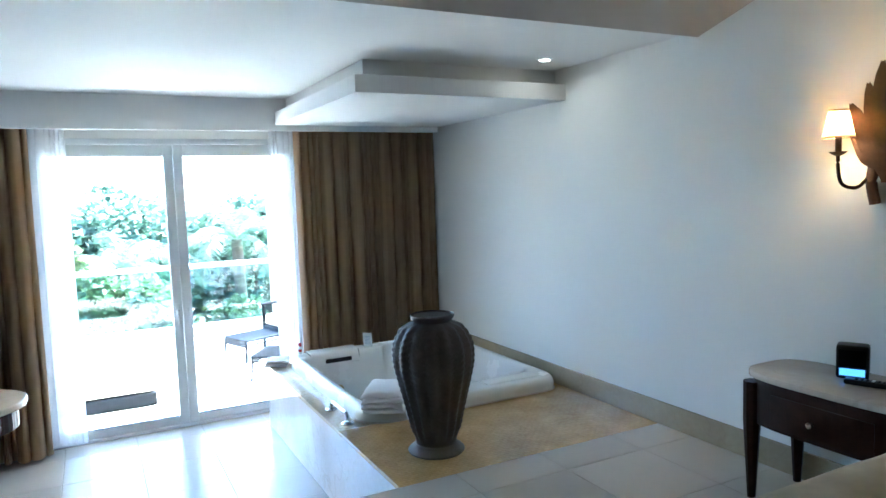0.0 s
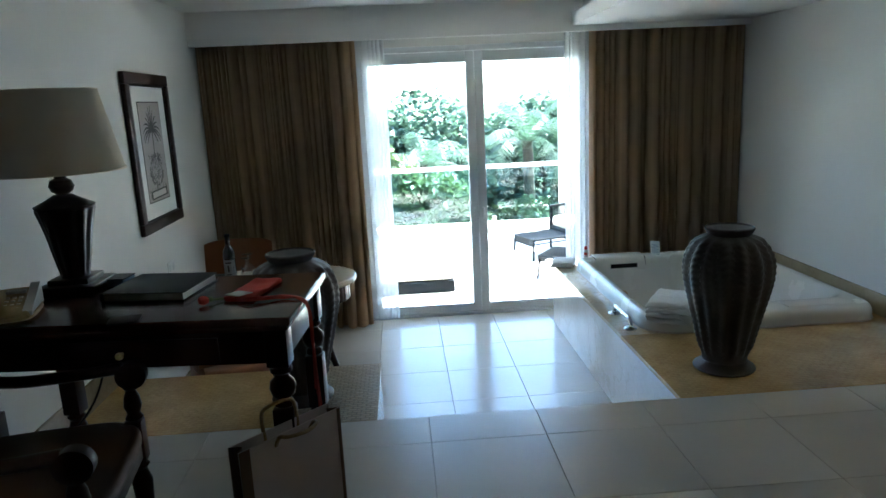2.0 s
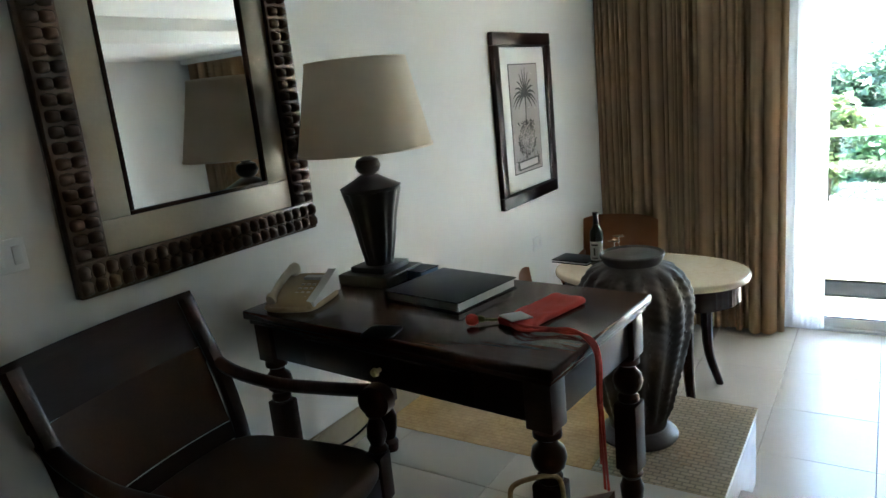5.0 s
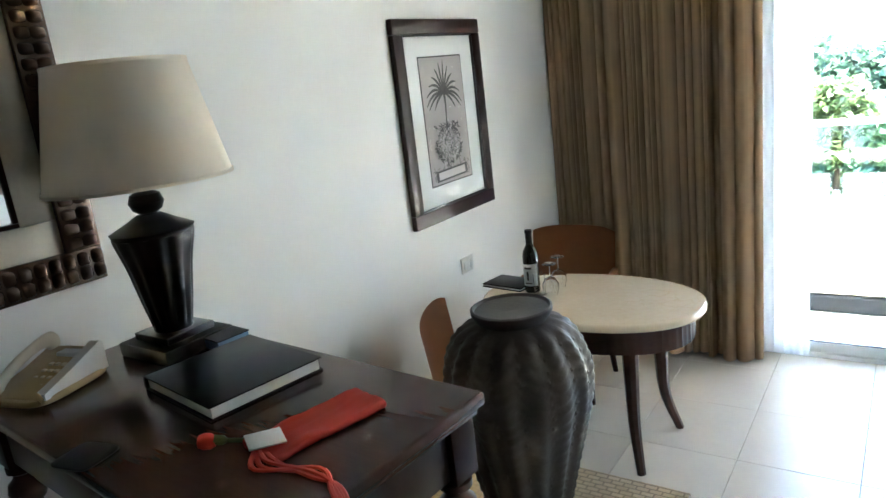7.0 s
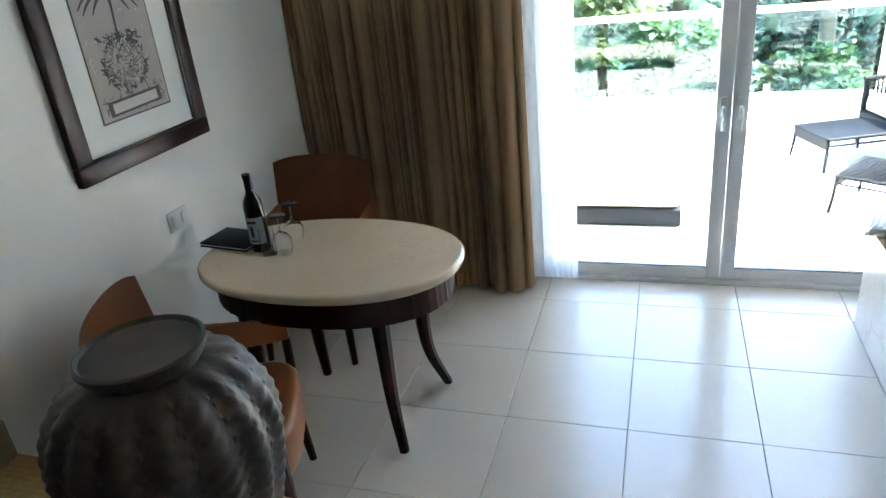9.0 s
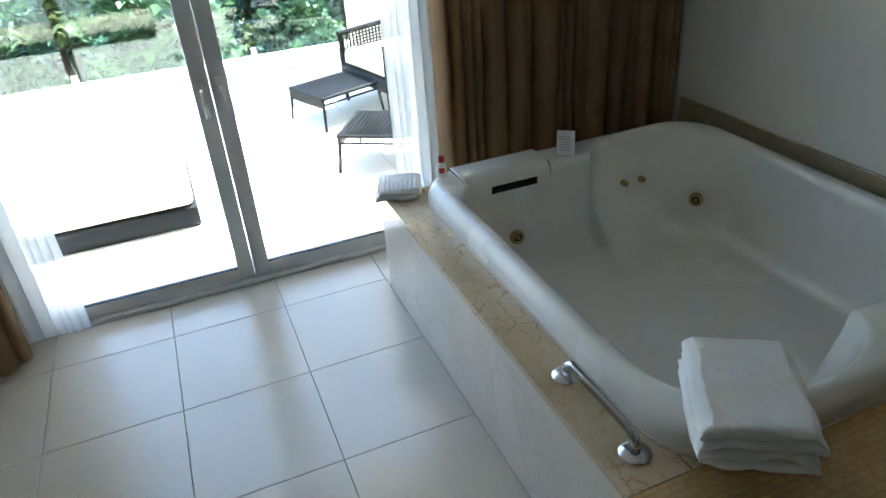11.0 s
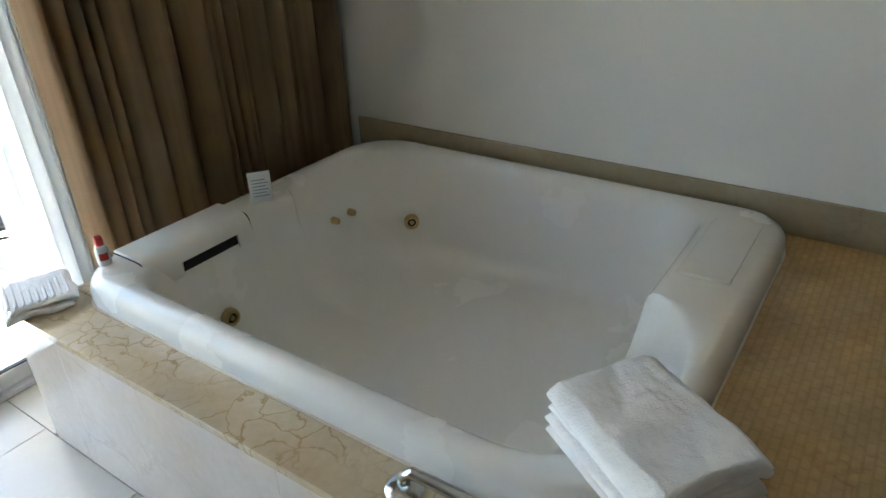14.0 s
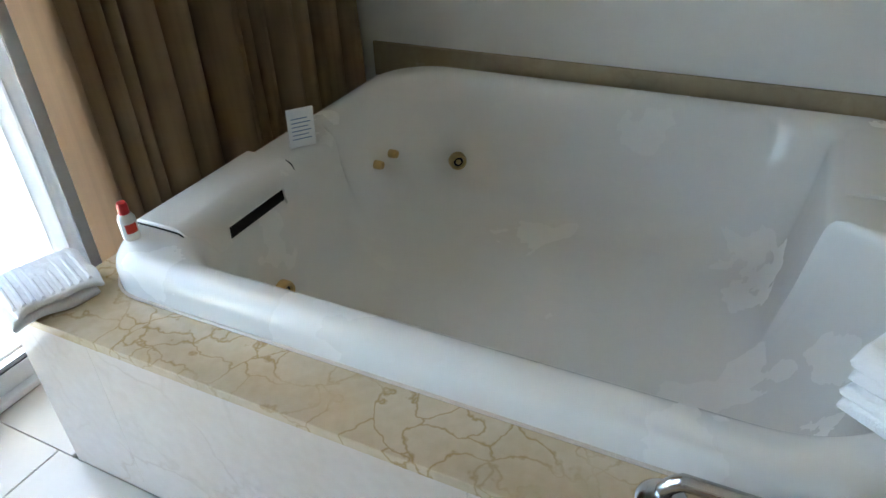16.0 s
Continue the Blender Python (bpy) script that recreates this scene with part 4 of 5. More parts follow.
fs = footstool()
fs.matrix_basis = pose(1.955, 7.97, 0, 0, 0, 20)
copy_thing(fs, pose(2.025, 6.97, 0, 0, 0, -33))


def woven_panel(x0, x1, y, z0, z1, lift):
    """An open weave of flat strands in one upright plane, its top rising by lift towards x1."""
    bm = None
    n = int((z1 - z0) / 0.022)
    for k in range(n):
        z = z0 + (k + 0.5) * (z1 - z0) / n
        bm = join(bm, tube([(x0, y, z), (x1, y, z + lift * (z - z0) / (z1 - z0))], 0.0085, 6, 0.5))
    m = int((x1 - x0) / 0.03)
    for k in range(m):
        x = x0 + (k + 0.5) * (x1 - x0) / m
        bm = join(bm, tube([(x, y - 0.004, z0), (x, y + 0.004, z1 + lift * (x - x0) / (x1 - x0))], 0.0065, 6, 0.5))
    return bm


def lounge_chair(x, y, rz):
    """Its open front looks along -x."""
    d = thing("lounge_chair", (x, y, 0), "dark wicker lounge chair with cream cushions", "lounge chair", rz=rz)
    part("seat_frame", box(-0.37, 0.37, -0.35, 0.35, 0.17, 0.275, 0.02, 3), WICKER, d)
    c = box(-0.36, 0.24, -0.31, 0.31, 0.276, 0.395, 0.045, 4)
    bmesh.ops.subdivide_edges(c, edges=[e for e in c.edges if e.calc_length() > 0.3], cuts=6, use_grid_fill=True)
    for v in c.verts:
        v.co.z += 0.02 * max(0, 1 - (v.co.x / 0.36) ** 2) * max(0, 1 - (v.co.y / 0.31) ** 2) * (v.co.z > 0.33)
    part("cushion", c, CUSHION, d, "cream seat cushion")
    for sy in (-1, 1):
        part("arm_panel", woven_panel(-0.34, 0.35, sy * 0.335, 0.28, 0.50, 0.05), WICKER, d, "open woven wicker side")
        part("arm", tube([(-0.37, sy * 0.335, 0.51), (0.0, sy * 0.34, 0.53), (0.37, sy * 0.335, 0.57)], 0.022, 8, 0.7), WICKER, d)
    part("back", box(0.34, 0.38, -0.33, 0.33, 0.28, 0.70, 0.02, 3), WICKER, d)
    part("back_cushion", join(None, box(-0.06, 0.06, -0.30, 0.30, 0.0, 0.36, 0.05, 4), pose(0.27, 0, 0.38, 0, 10, 0)), CUSHION, d, "cream back cushion")
    for sx in (-1, 1):
        for sy in (-1, 1):
            part("leg", tube([(sx * 0.35, sy * 0.33, 0.50 if sx < 0 else 0.25), (sx * 0.355, sy * 0.335, 0.0)], [0.022, 0.016], 8), WICKER, d)


lounge_chair(2.56, 8.12, 13)


# ---- gardens below and beyond ----
GROUND_Z = -6.0
structure("ground", box(-900, 900, 10.2, 1800, GROUND_Z - 0.3, GROUND_Z), material("lawn", (0.06, 0.09, 0.03), 0.9, vary=0.4, scale=0.3, fine=8), "green garden ground far below the terrace", "ground")
BARK = material("bark", (0.11, 0.085, 0.06), 0.9, vary=0.4, scale=8, fine=60, bump=0.08)


def leaf_material(name, colour):
    m = bpy.data.materials.new(name)
    m.use_nodes = True
    nt = m.node_tree
    b = nt.nodes["Principled BSDF"]
    b.inputs["Roughness"].default_value = 0.45
    geo = nt.nodes.new("ShaderNodeNewGeometry")
    ramp = nt.nodes.new("ShaderNodeValToRGB")
    ramp.color_ramp.elements[0].color = (*[c * 0.55 for c in colour], 1)
    ramp.color_ramp.elements[1].color = (*[min(1, c * 1.5) for c in colour], 1)
    nt.links.new(geo.outputs["Random Per Island"], ramp.inputs[0])
    nt.links.new(ramp.outputs[0], b.inputs["Base Color"])
    tr = nt.nodes.new("ShaderNodeBsdfTranslucent")
    nt.links.new(ramp.outputs[0], tr.inputs[0])
    mx = nt.nodes.new("ShaderNodeMixShader")
    mx.inputs[0].default_value = 0.35
    nt.links.new(b.outputs[0], mx.inputs[1])
    nt.links.new(tr.outputs[0], mx.inputs[2])
    nt.links.new(mx.outputs[0], nt.nodes["Material Output"].inputs[0])
    return m


LEAF = leaf_material("tree_leaves", (0.075, 0.125, 0.080))
LEAF_LIGHT = leaf_material("light_leaves", (0.12, 0.165, 0.065))
LEAF_PALM = leaf_material("palm_leaves", (0.08, 0.135, 0.08))


def leaves(centres, count, size, rnd):
    """Small folded leaves scattered in clumps round the given centres (x, y, z, radius)."""
    verts, faces = [], []
    for _ in range(count):
        cx, cy, cz, r = rnd.choice(centres)
        v = Vector((rnd.gauss(0, 1), rnd.gauss(0, 1), rnd.gauss(0, 1))).normalized() * r * rnd.uniform(0.55, 1.05)
        p = Vector((cx, cy, cz)) + Vector((v.x, v.y, v.z * 0.8))
        q = Euler((rnd.uniform(-0.9, 0.9), rnd.uniform(-0.9, 0.9), rnd.uniform(0, 6.3))).to_matrix()
        l = size * rnd.uniform(0.6, 1.3)
        w = l * 0.36
        n = len(verts)
        verts += [tuple(p + q @ Vector(c)) for c in ((0, 0, 0), (w, l * 0.45, 0.12 * l), (0, l, -0.1 * l), (-w, l * 0.45, 0.12 * l))]
        faces += [(n, n + 1, n + 2), (n, n + 2, n + 3)]
    me = bpy.data.meshes.new("crown")
    me.from_pydata(verts, [], faces)
    return me


def tree(name, x, y, top, spread, count, size, mat, label, seed, clumps=16, low=0.55):
    rnd = random.Random(seed)
    d = thing(name, (x, y, GROUND_Z), label, "tree" if name == "tree" else "shrub", "trees in the garden" if name == "tree" else "shrubs by the terrace")
    hgt = top - GROUND_Z
    cs = []
    for _ in range(clumps):
        a, u = rnd.uniform(0, 6.28), rnd.random()
        z = hgt * (low + (1 - low) * u)
        rr = spread * math.sqrt(max(0.05, 1 - (2 * u - 0.9) ** 2)) * rnd.uniform(0.35, 1.0)
        cs.append((rr * math.cos(a), rr * math.sin(a), z - spread * 0.2, spread * rnd.uniform(0.22, 0.42)))
    me = leaves(cs, count, size, rnd)
    me.materials.append(mat)
    cr = new("crown", me)
    cr.parent = d
    tr = tube(curve_points([(0, 0, 0), (0.1, 0.05, hgt * 0.35), (0, 0, hgt * 0.7)], 4), [0.22 - 0.018 * i for i in range(9)], 8)
    for c in cs[:7]:
        tr = join(tr, tube([(0, 0, hgt * 0.45), (c[0] * 0.5, c[1] * 0.5, hgt * 0.5 + (c[2] - hgt * 0.5) * 0.6), (c[0], c[1], c[2])], [0.07, 0.045, 0.015], 6))
    part("trunk", tr, BARK, d)


for k, (tx, ty, tt, ts) in enumerate(((-4.5, 19, 2.3, 2.9), (-1.2, 21, 1.9, 2.8), (1.6, 22, 2.3, 3.0), (4.4, 19.5, 1.75, 3.0), (7.8, 20, 2.2, 3.2), (11.5, 19, 2.6, 3.2), (-8.0, 20, 2.6, 3.2), (15.5, 21, 2.6, 3.4), (-12, 19, 2.3, 3.4))):
    tree("tree", tx, ty, tt, ts, 12000, 0.25, LEAF, "broad green leafy garden tree", 20 + k, 26, 0.35)
for k, (tx, ty, tt, ts) in enumerate(((-0.2, 12.4, 1.15, 0.9), (0.9, 12.0, 0.7, 0.8), (-2.0, 12.6, 1.0, 1.0), (-3.6, 12.2, 0.8, 1.0), (2.9, 14.5, -0.3, 1.3))):
    tree("shrub", tx, ty, tt, ts, 3200, 0.15, LEAF_LIGHT, "sunlit pale green shrub beyond the balustrade", 50 + k, 20, 0.7)


def palm(x, y, top, seed):
    rnd = random.Random(seed)
    d = thing("palm_tree", (x, y, GROUND_Z), "green palm tree with long arching fronds", "tree", "palms in the garden")
    hgt = top - GROUND_Z
    part("trunk", tube(curve_points([(0.3, 0, 0), (0.1, 0, hgt * 0.5), (0, 0, hgt)], 8), [0.16 - 0.003 * i for i in range(17)], 10), BARK, d)
    for k in range(15):
        a = k / 15 * 6.28 + rnd.uniform(-0.15, 0.15)
        el = rnd.uniform(0.1, 1.2)
        L = rnd.uniform(1.7, 2.3)
        spine = [Vector((0, 0, hgt))]
        for s in range(12):
            ang = el - 1.75 * (s / 11) ** 1.2
            spine.append(spine[-1] + Vector((math.cos(a) * math.cos(ang), math.sin(a) * math.cos(ang), math.sin(ang))) * L / 12)
        verts, faces = [], []
        side = Vector((-math.sin(a), math.cos(a), 0))
        for s in range(1, 48):
            u = s / 48 * 12
            i = min(int(u), 11)
            p = spine[i].lerp(spine[i + 1], u - i)
            t = (spine[i + 1] - spine[i]).normalized()
            ln = 0.42 * math.sin(math.pi * min(1, 0.12 + 0.86 * s / 48)) + 0.05
            for sg in (-1, 1):
                n = len(verts)
                e = p + side * sg * ln * 0.8 + t * ln * 0.45 - Vector((0, 0, ln * rnd.uniform(0.25, 0.5)))
                verts += [tuple(p - t * 0.014), tuple(p + t * 0.014), tuple(e)]
                faces.append((n, n + 1, n + 2))
        me = bpy.data.meshes.new("frond")
        me.from_pydata(verts, [], faces)
        me.materials.append(LEAF_PALM)
        f = new("frond", me)
        f.parent = d


palm(3.1, 15.0, 0.9, 71)
palm(5.2, 16.5, 1.6, 72)
palm(0.9, 16.0, 0.4, 73)


# ---- things on the desk ----
IVORY = material("ivory_plastic", (0.74, 0.66, 0.52), 0.35, vary=0.08, scale=6, fine=100, bump=0.003)
TAN_PLASTIC = material("tan_plastic", (0.50, 0.37, 0.19), 0.4, vary=0.08, scale=6, fine=100, bump=0.003)
IVORY_LIGHT = material("pale_plastic", (0.80, 0.79, 0.76), 0.3, vary=0.06, fine=100, bump=0.003)
RED = cloth("red_fabric", (0.55, 0.036, 0.014), 0, 0.05, 0.7)
BLUE_PAGES = material("blue_page_edges", (0.16, 0.25, 0.38), 0.6, vary=0.1, fine=200)
KRAFT = material("brown_paper_trim", (0.14, 0.075, 0.04), 0.7, vary=0.2, scale=6, fine=120, bump=0.01)
BAG_FACE = material("pink_beige_card", (0.56, 0.43, 0.37), 0.6, vary=0.08, scale=4, fine=120, bump=0.004)
GOLD = material("twisted_gold_cord", (0.30, 0.19, 0.08), 0.5, 0.2, vary=0.3, scale=60, fine=300, bump=0.08)
GREEN = material("green_wrap", (0.10, 0.12, 0.02), 0.5, vary=0.3)


def telephone():
    d = thing("telephone", (-0.914, 2.482, DESK), "cream desk telephone with a corded handset", "telephone", rz=16)
    d.matrix_basis = d.matrix_basis @ Matrix.Diagonal((0.86, 0.92, 1.2, 1))
    rows = []
    for y, zt in ((-0.105, 0.014), (-0.095, 0.022), (0.0, 0.036), (0.085, 0.056), (0.10, 0.050)):
        rows.append([(-0.09, y, 0.006), (-0.092, y, zt * 0.6), (-0.084, y, zt), (0.0, y, zt + 0.002), (0.084, y, zt), (0.092, y, zt * 0.6), (0.09, y, 0.006)])
    part("body", grid_mesh(rows, closed_u=True, cap=True), TAN_PLASTIC, d)
    part("base", slab(ellipse(0.105, 0.118, 40, 4), 0.0, 0.014, 0.005, 2), TAN_PLASTIC, d)
    wedge = [[(x, -0.095, 0.010), (x, -0.095, 0.022), (x, 0.0, 0.044), (x, 0.09, 0.068), (x, 0.10, 0.064), (x, 0.10, 0.010)] for x in (0.066, 0.068, 0.096, 0.098)]
    part("side_panel", grid_mesh(wedge, closed_u=True, cap=True), IVORY_LIGHT, d, "pale wedge-shaped side panel", False)
    hs = tube(curve_points([(-0.064, -0.102, 0.026), (-0.064, -0.072, 0.040), (-0.064, -0.01, 0.062), (-0.064, 0.06, 0.074), (-0.064, 0.094, 0.062)], 5), [0.017, 0.019, 0.018, 0.014, 0.0125, 0.0115, 0.011, 0.011, 0.011, 0.011, 0.011, 0.011, 0.011, 0.0115, 0.012, 0.014, 0.016, 0.019, 0.02, 0.019, 0.016][:21], 12)
    part("handset", hs, IVORY, d, "curved cream handset")
    for r in range(4):
        for c in range(3):
            x, y = 0.0 + 0.022 * c, -0.055 + 0.024 * r
            z = 0.036 + 0.22 * y
            part("key", box(x - 0.007, x + 0.007, y - 0.006, y + 0.006, z - 0.004, z + 0.0045, 0.002), IVORY, d)
    part("faceplate", box(-0.012, 0.056, 0.045, 0.075, 0.045, 0.0555, 0.001), PAPER, d, "paper number plate")


telephone()


def binder(at, rz, w, dp, h, cover, pages, label, name="binder"):
    d = thing(name, at, label, "book", rz=rz)
    part("cover", box(-w, w, -dp, dp, 0, 0.004, 0.0015), cover, d)
    top = box(-w, w, -dp, dp, h - 0.004, h, 0.0015)
    part("cover", top, cover, d)
    sp = tube([(-w, -dp, h / 2), (-w, dp, h / 2)], h / 2, 12, 1.0)
    for v in sp.verts:
        v.co.x = -w + (v.co.x + w) * 0.35
    part("spine", sp, cover, d)
    part("page_block", box(-w + 0.006, w - 0.006, -dp + 0.006, dp - 0.006, 0.0042, h - 0.0042), pages, d, "white block of pages")


binder((-0.491, 2.672, DESK), -9, 0.145, 0.135, 0.032, BLACK, PAPER, "black leather binder with white pages on the desk")


def pouch():
    d = thing("red_pouch", (-0.152, 2.585, DESK), "red cloth pouch with a white card and ribbons", "pouch", rz=77)
    b = box(-0.125, 0.125, -0.05, 0.05, 0.001, 0.017, 0.007, 3)
    bmesh.ops.subdivide_edges(b, edges=b.edges[:], cuts=9, use_grid_fill=True)
    for v in b.verts:
        if v.co.z > 0.004:
            v.co.z += 0.006 * noise.noise(v.co * 22) + 0.004 * noise.noise(Vector((v.co.x * 18, v.co.y * 90, 2)))
        v.co.y += 0.005 * noise.noise(Vector((v.co.x * 25, v.co.y * 4, 1)))
        v.co.z = max(v.co.z, 0.0008)
    part("bag", b, RED, d)
    part("card", join(None, box(-0.032, 0.032, -0.03, 0.03, 0, 0.003, 0.001), pose(-0.10, 0.008, 0.021, 0, 4, -18)), PAPER, d, "white folded card")
    # ribbons run across the top and hang over the desk's end
    m = d.matrix_basis.inverted()
    for k, dx in enumerate((0.0, 0.009, -0.006, 0.004)):
        pts = [m @ Vector(p) for p in ((-0.20, 2.485 + dx, DESK + 0.008), (-0.13, 2.435 + 2.5 * dx, DESK + 0.012 + 0.002 * k), (-0.04, 2.465 - 1.5 * dx, DESK + 0.007 + 0.002 * k), (0.02, 2.445 + dx, DESK + 0.006), (0.050, 2.43 + dx, DESK - 0.03), (0.054, 2.42 + dx, DESK - 0.14), (0.050 + 0.004 * k, 2.425 + 1.4 * dx, DESK - 0.30 - 0.03 * k))]
        part("ribbon", tube(curve_points(pts, 6), 0.0048, 6, 0.6), RED, d, "red ribbon")


pouch()


def rosebud():
    d = thing("wrapped_rose", (-0.275, 2.452, DESK), "small red rose with a green stem lying on the desk", "flower", rz=38)
    bud = lathe([(0.0, 0.0), (0.008, 0.003), (0.013, 0.012), (0.0135, 0.022), (0.010, 0.032), (0.006, 0.034), (0.003, 0.028), (0.0, 0.026)], 40, lambda q, z, r: r * (1 + 0.16 * ((q * 5 / (2 * math.pi) + z * 22) % 1.0)), cap=False)
    part("petals", join(None, bud, pose(0.006, 0, 0.0165, 0, -84, 0)), RED, d, "red petals furled in a bud")
    part("stem", tube(curve_points([(0.0, 0, 0.02), (0.03, 0.005, 0.012), (0.09, 0.0, 0.006)], 5), [0.009] * 4 + [0.004] * 7, 8), GREEN, d, "green wrapped stem")


rosebud()
co = thing("coaster", (-0.493, 2.333, DESK), "black leather coaster on the desk", "coaster", rz=12)
part("pad", slab(ellipse(0.047, 0.043, 32, 6), 0, 0.006, 0.003, 2), BLACK, co)
bk = thing("book", (-0.70, 2.815, DESK), "dark book with blue page edges lying behind the lamp", "book", rz=90)
bk.matrix_basis = pose(-0.70, 2.815, DESK, 0, 0, 84)
part("cover", box(-0.045, 0.045, -0.045, 0.085, 0.0, 0.003), BLACK, bk)
part("cover", box(-0.045, 0.045, -0.045, 0.085, 0.027, 0.030), BLACK, bk)
part("page_block", box(-0.043, 0.043, -0.043, 0.083, 0.0031, 0.0269), BLUE_PAGES, bk, "blue page edges")
cb = tagged(part("power_cable", tube(curve_points([(-0.80, 2.745, 1.06), (-0.74, 2.70, 0.96), (-0.76, 2.62, 0.82), (-0.86, 2.55, 0.70), (-1.0, 2.5, 0.64), (-1.07, 2.46, 0.66)], 8), 0.004, 6), BLACK), "black power cable hanging under the desk", "cable")
pl = thing("power_plug", (XL, 2.45, 0.62), "black plug in a wall socket", "plug")
part("socket", box(0, 0.008, -0.04, 0.04, 0, 0.08, 0.003), IVORY_LIGHT, pl)
part("plug", box(0.0085, 0.045, -0.018, 0.018, 0.022, 0.058, 0.006), BLACK, pl)


# ---- wall plates ----
def plate(y, z, gangs, w, label):
    d = thing("wall_plate", (XL, y, z), label, "switch")
    part("plate", box(0, 0.007, -w / 2, w / 2, 0, 0.08, 0.003), IVORY_LIGHT, d)
    for g in range(gangs):
        yc = -w / 2 + w * (g + 0.5) / gangs
        part("rocker", box(0.0072, 0.012, yc - 0.011, yc + 0.011, 0.018, 0.062, 0.002), PAPER, d)


plate(1.758, 1.47, 3, 0.13, "white triple light switch beside the mirror")
plate(4.597, 0.815, 2, 0.115, "white double wall socket above the table")


# ---- on the oval table ----
def bottle():
    d = thing("wine_bottle", (-0.748, 4.572, 0.75), "dark wine bottle with a white label", "bottle")
    dark = clear("bottle_glass", (0.01, 0.015, 0.01), 0.05)
    dark.node_tree.nodes["Principled BSDF"].inputs["Transmission Weight"].default_value = 0.15
    part("glass", lathe([(0.0, 0.003), (0.034, 0.0), (0.037, 0.006), (0.037, 0.175), (0.033, 0.198), (0.018, 0.225), (0.0145, 0.24), (0.0145, 0.285), (0.0165, 0.286), (0.0165, 0.298), (0.0, 0.299)], 36, cap=False), dark, d)
    part("foil", lathe([(0.0152, 0.235), (0.0152, 0.284), (0.0172, 0.2845), (0.0172, 0.2995), (0.0, 0.3005)], 24, cap=False), BLACK, d, "black foil cap")
    rows = [[(0.0375 * math.cos(a), 0.0375 * math.sin(a), z) for a in [radians(-150 + 130 * i / 16) for i in range(17)]] for z in (0.035, 0.14)]
    lb = grid_mesh(rows)
    bmesh.ops.solidify(lb, geom=lb.faces[:], thickness=-0.0006)
    lab = part("label", lb, PAPER, d, "white paper label")
    for z, a0, a1, hh in ((0.122, -118, -62, 0.005), (0.085, -100, -84, 0.022), (0.048, -115, -65, 0.003)):
        rows = [[(0.0385 * math.cos(a), 0.0385 * math.sin(a), zz) for a in [radians(a0 + (a1 - a0) * i / 6) for i in range(7)]] for zz in (z - hh, z + hh)]
        part("print", grid_mesh(rows), INK, lab)


bottle()
WINE_GLASS = clear("thin_glass", (1, 1, 1), 0.0, 1.35)


def wine_glass():
    d = thing("wine_glass", (0, 0, 0), "clear wine glass standing upside down", "glass", "upturned glasses on the oval table")
    part("bowl", lathe([(0.030, 0.0), (0.038, 0.03), (0.037, 0.055), (0.022, 0.078), (0.006, 0.085), (0.0, 0.086), (0.0, 0.083), (0.005, 0.082), (0.0205, 0.076), (0.0355, 0.054), (0.0365, 0.03), (0.0288, 0.0), (0.030, 0.0)], 32, cap=False), WINE_GLASS, d)
    part("stem", lathe([(0.006, 0.0865), (0.0035, 0.095), (0.0035, 0.135), (0.006, 0.143)], 12), WINE_GLASS, d)
    part("foot", lathe([(0.0, 0.1435), (0.006, 0.1435), (0.033, 0.1475), (0.033, 0.149), (0.0, 0.150)], 32, cap=False), WINE_GLASS, d)
    return d


wg = wine_glass()
wg.matrix_basis = pose(-0.655, 4.665, 0.75)
copy_thing(wg, pose(-0.64, 4.545, 0.75, 0, 0, 30))
tm = thing("tumbler", (-0.69, 4.53, 0.75), "clear straight glass tumbler", "glass")
part("glass", lathe([(0.0, 0.0), (0.026, 0.0), (0.028, 0.10), (0.0265, 0.10), (0.0245, 0.006), (0.0, 0.006)], 28, cap=False), WINE_GLASS, tm)
mn = thing("menu_folder", (-0.90, 4.63, 0.75), "black leather menu folder on the marble table", "folder", rz=-8)
part("cover", box(-0.115, 0.115, -0.08, 0.08, 0.0, 0.006, 0.002), BLACK, mn)
part("cover", box(-0.115, 0.115, -0.08, 0.08, 0.0125, 0.0185, 0.002), BLACK, mn)
part("page_block", box(-0.111, 0.111, -0.076, 0.076, 0.0062, 0.0123), PAPER, mn)


# ---- paper bag by the desk ----
def paper_bag():
    d = thing("paper_bag", (-0.021, 2.238, H), "brown-edged paper shopping bag with cord handles", "bag", rz=45)
    w, dp, h = 0.185, 0.027, 0.375
    for y, nm in ((-dp, "front"), (dp, "back")):
        part(nm, box(-w, w, y - 0.0015, y + 0.0015, 0.0, h, 0.0), BAG_FACE, d, "", False)
    for x in (-w, w):
        rows = [[(x, -dp, z), (x - math.copysign(0.03, x) * (z / h), 0, z), (x, dp, z)] for z in (0.0, h)]
        g = grid_mesh(rows)
        bmesh.ops.solidify(g, geom=g.faces[:], thickness=0.002)
        part("gusset", g, KRAFT, d, "dark brown folded side", False)
    part("base", box(-w, w, -dp, dp, 0.0, 0.003), KRAFT, d, "", False)
    for x0, x1 in ((-w, -w + 0.035), (w - 0.012, w)):
        part("edge_band", box(x0, x1, -dp - 0.0032, -dp - 0.0016, 0.0, h), KRAFT, d, "dark brown edge band", False)
    for y, lean, up in ((-dp, -0.055, 0.012), (dp, 0.012, 0.06)):
        pts = curve_points([(-0.06, y, h - 0.03), (-0.062, y + lean * 0.5, h + up * 0.5), (-0.05, y + lean, h + up), (0.0, y + lean * 1.3, h + up * 1.1), (0.05, y + lean, h + up), (0.062, y + lean * 0.5, h + up * 0.5), (0.06, y, h - 0.03)], 6)
        part("handle", tube(pts, 0.006, 8), GOLD, d, "twisted gold-brown cord handle")


paper_bag()


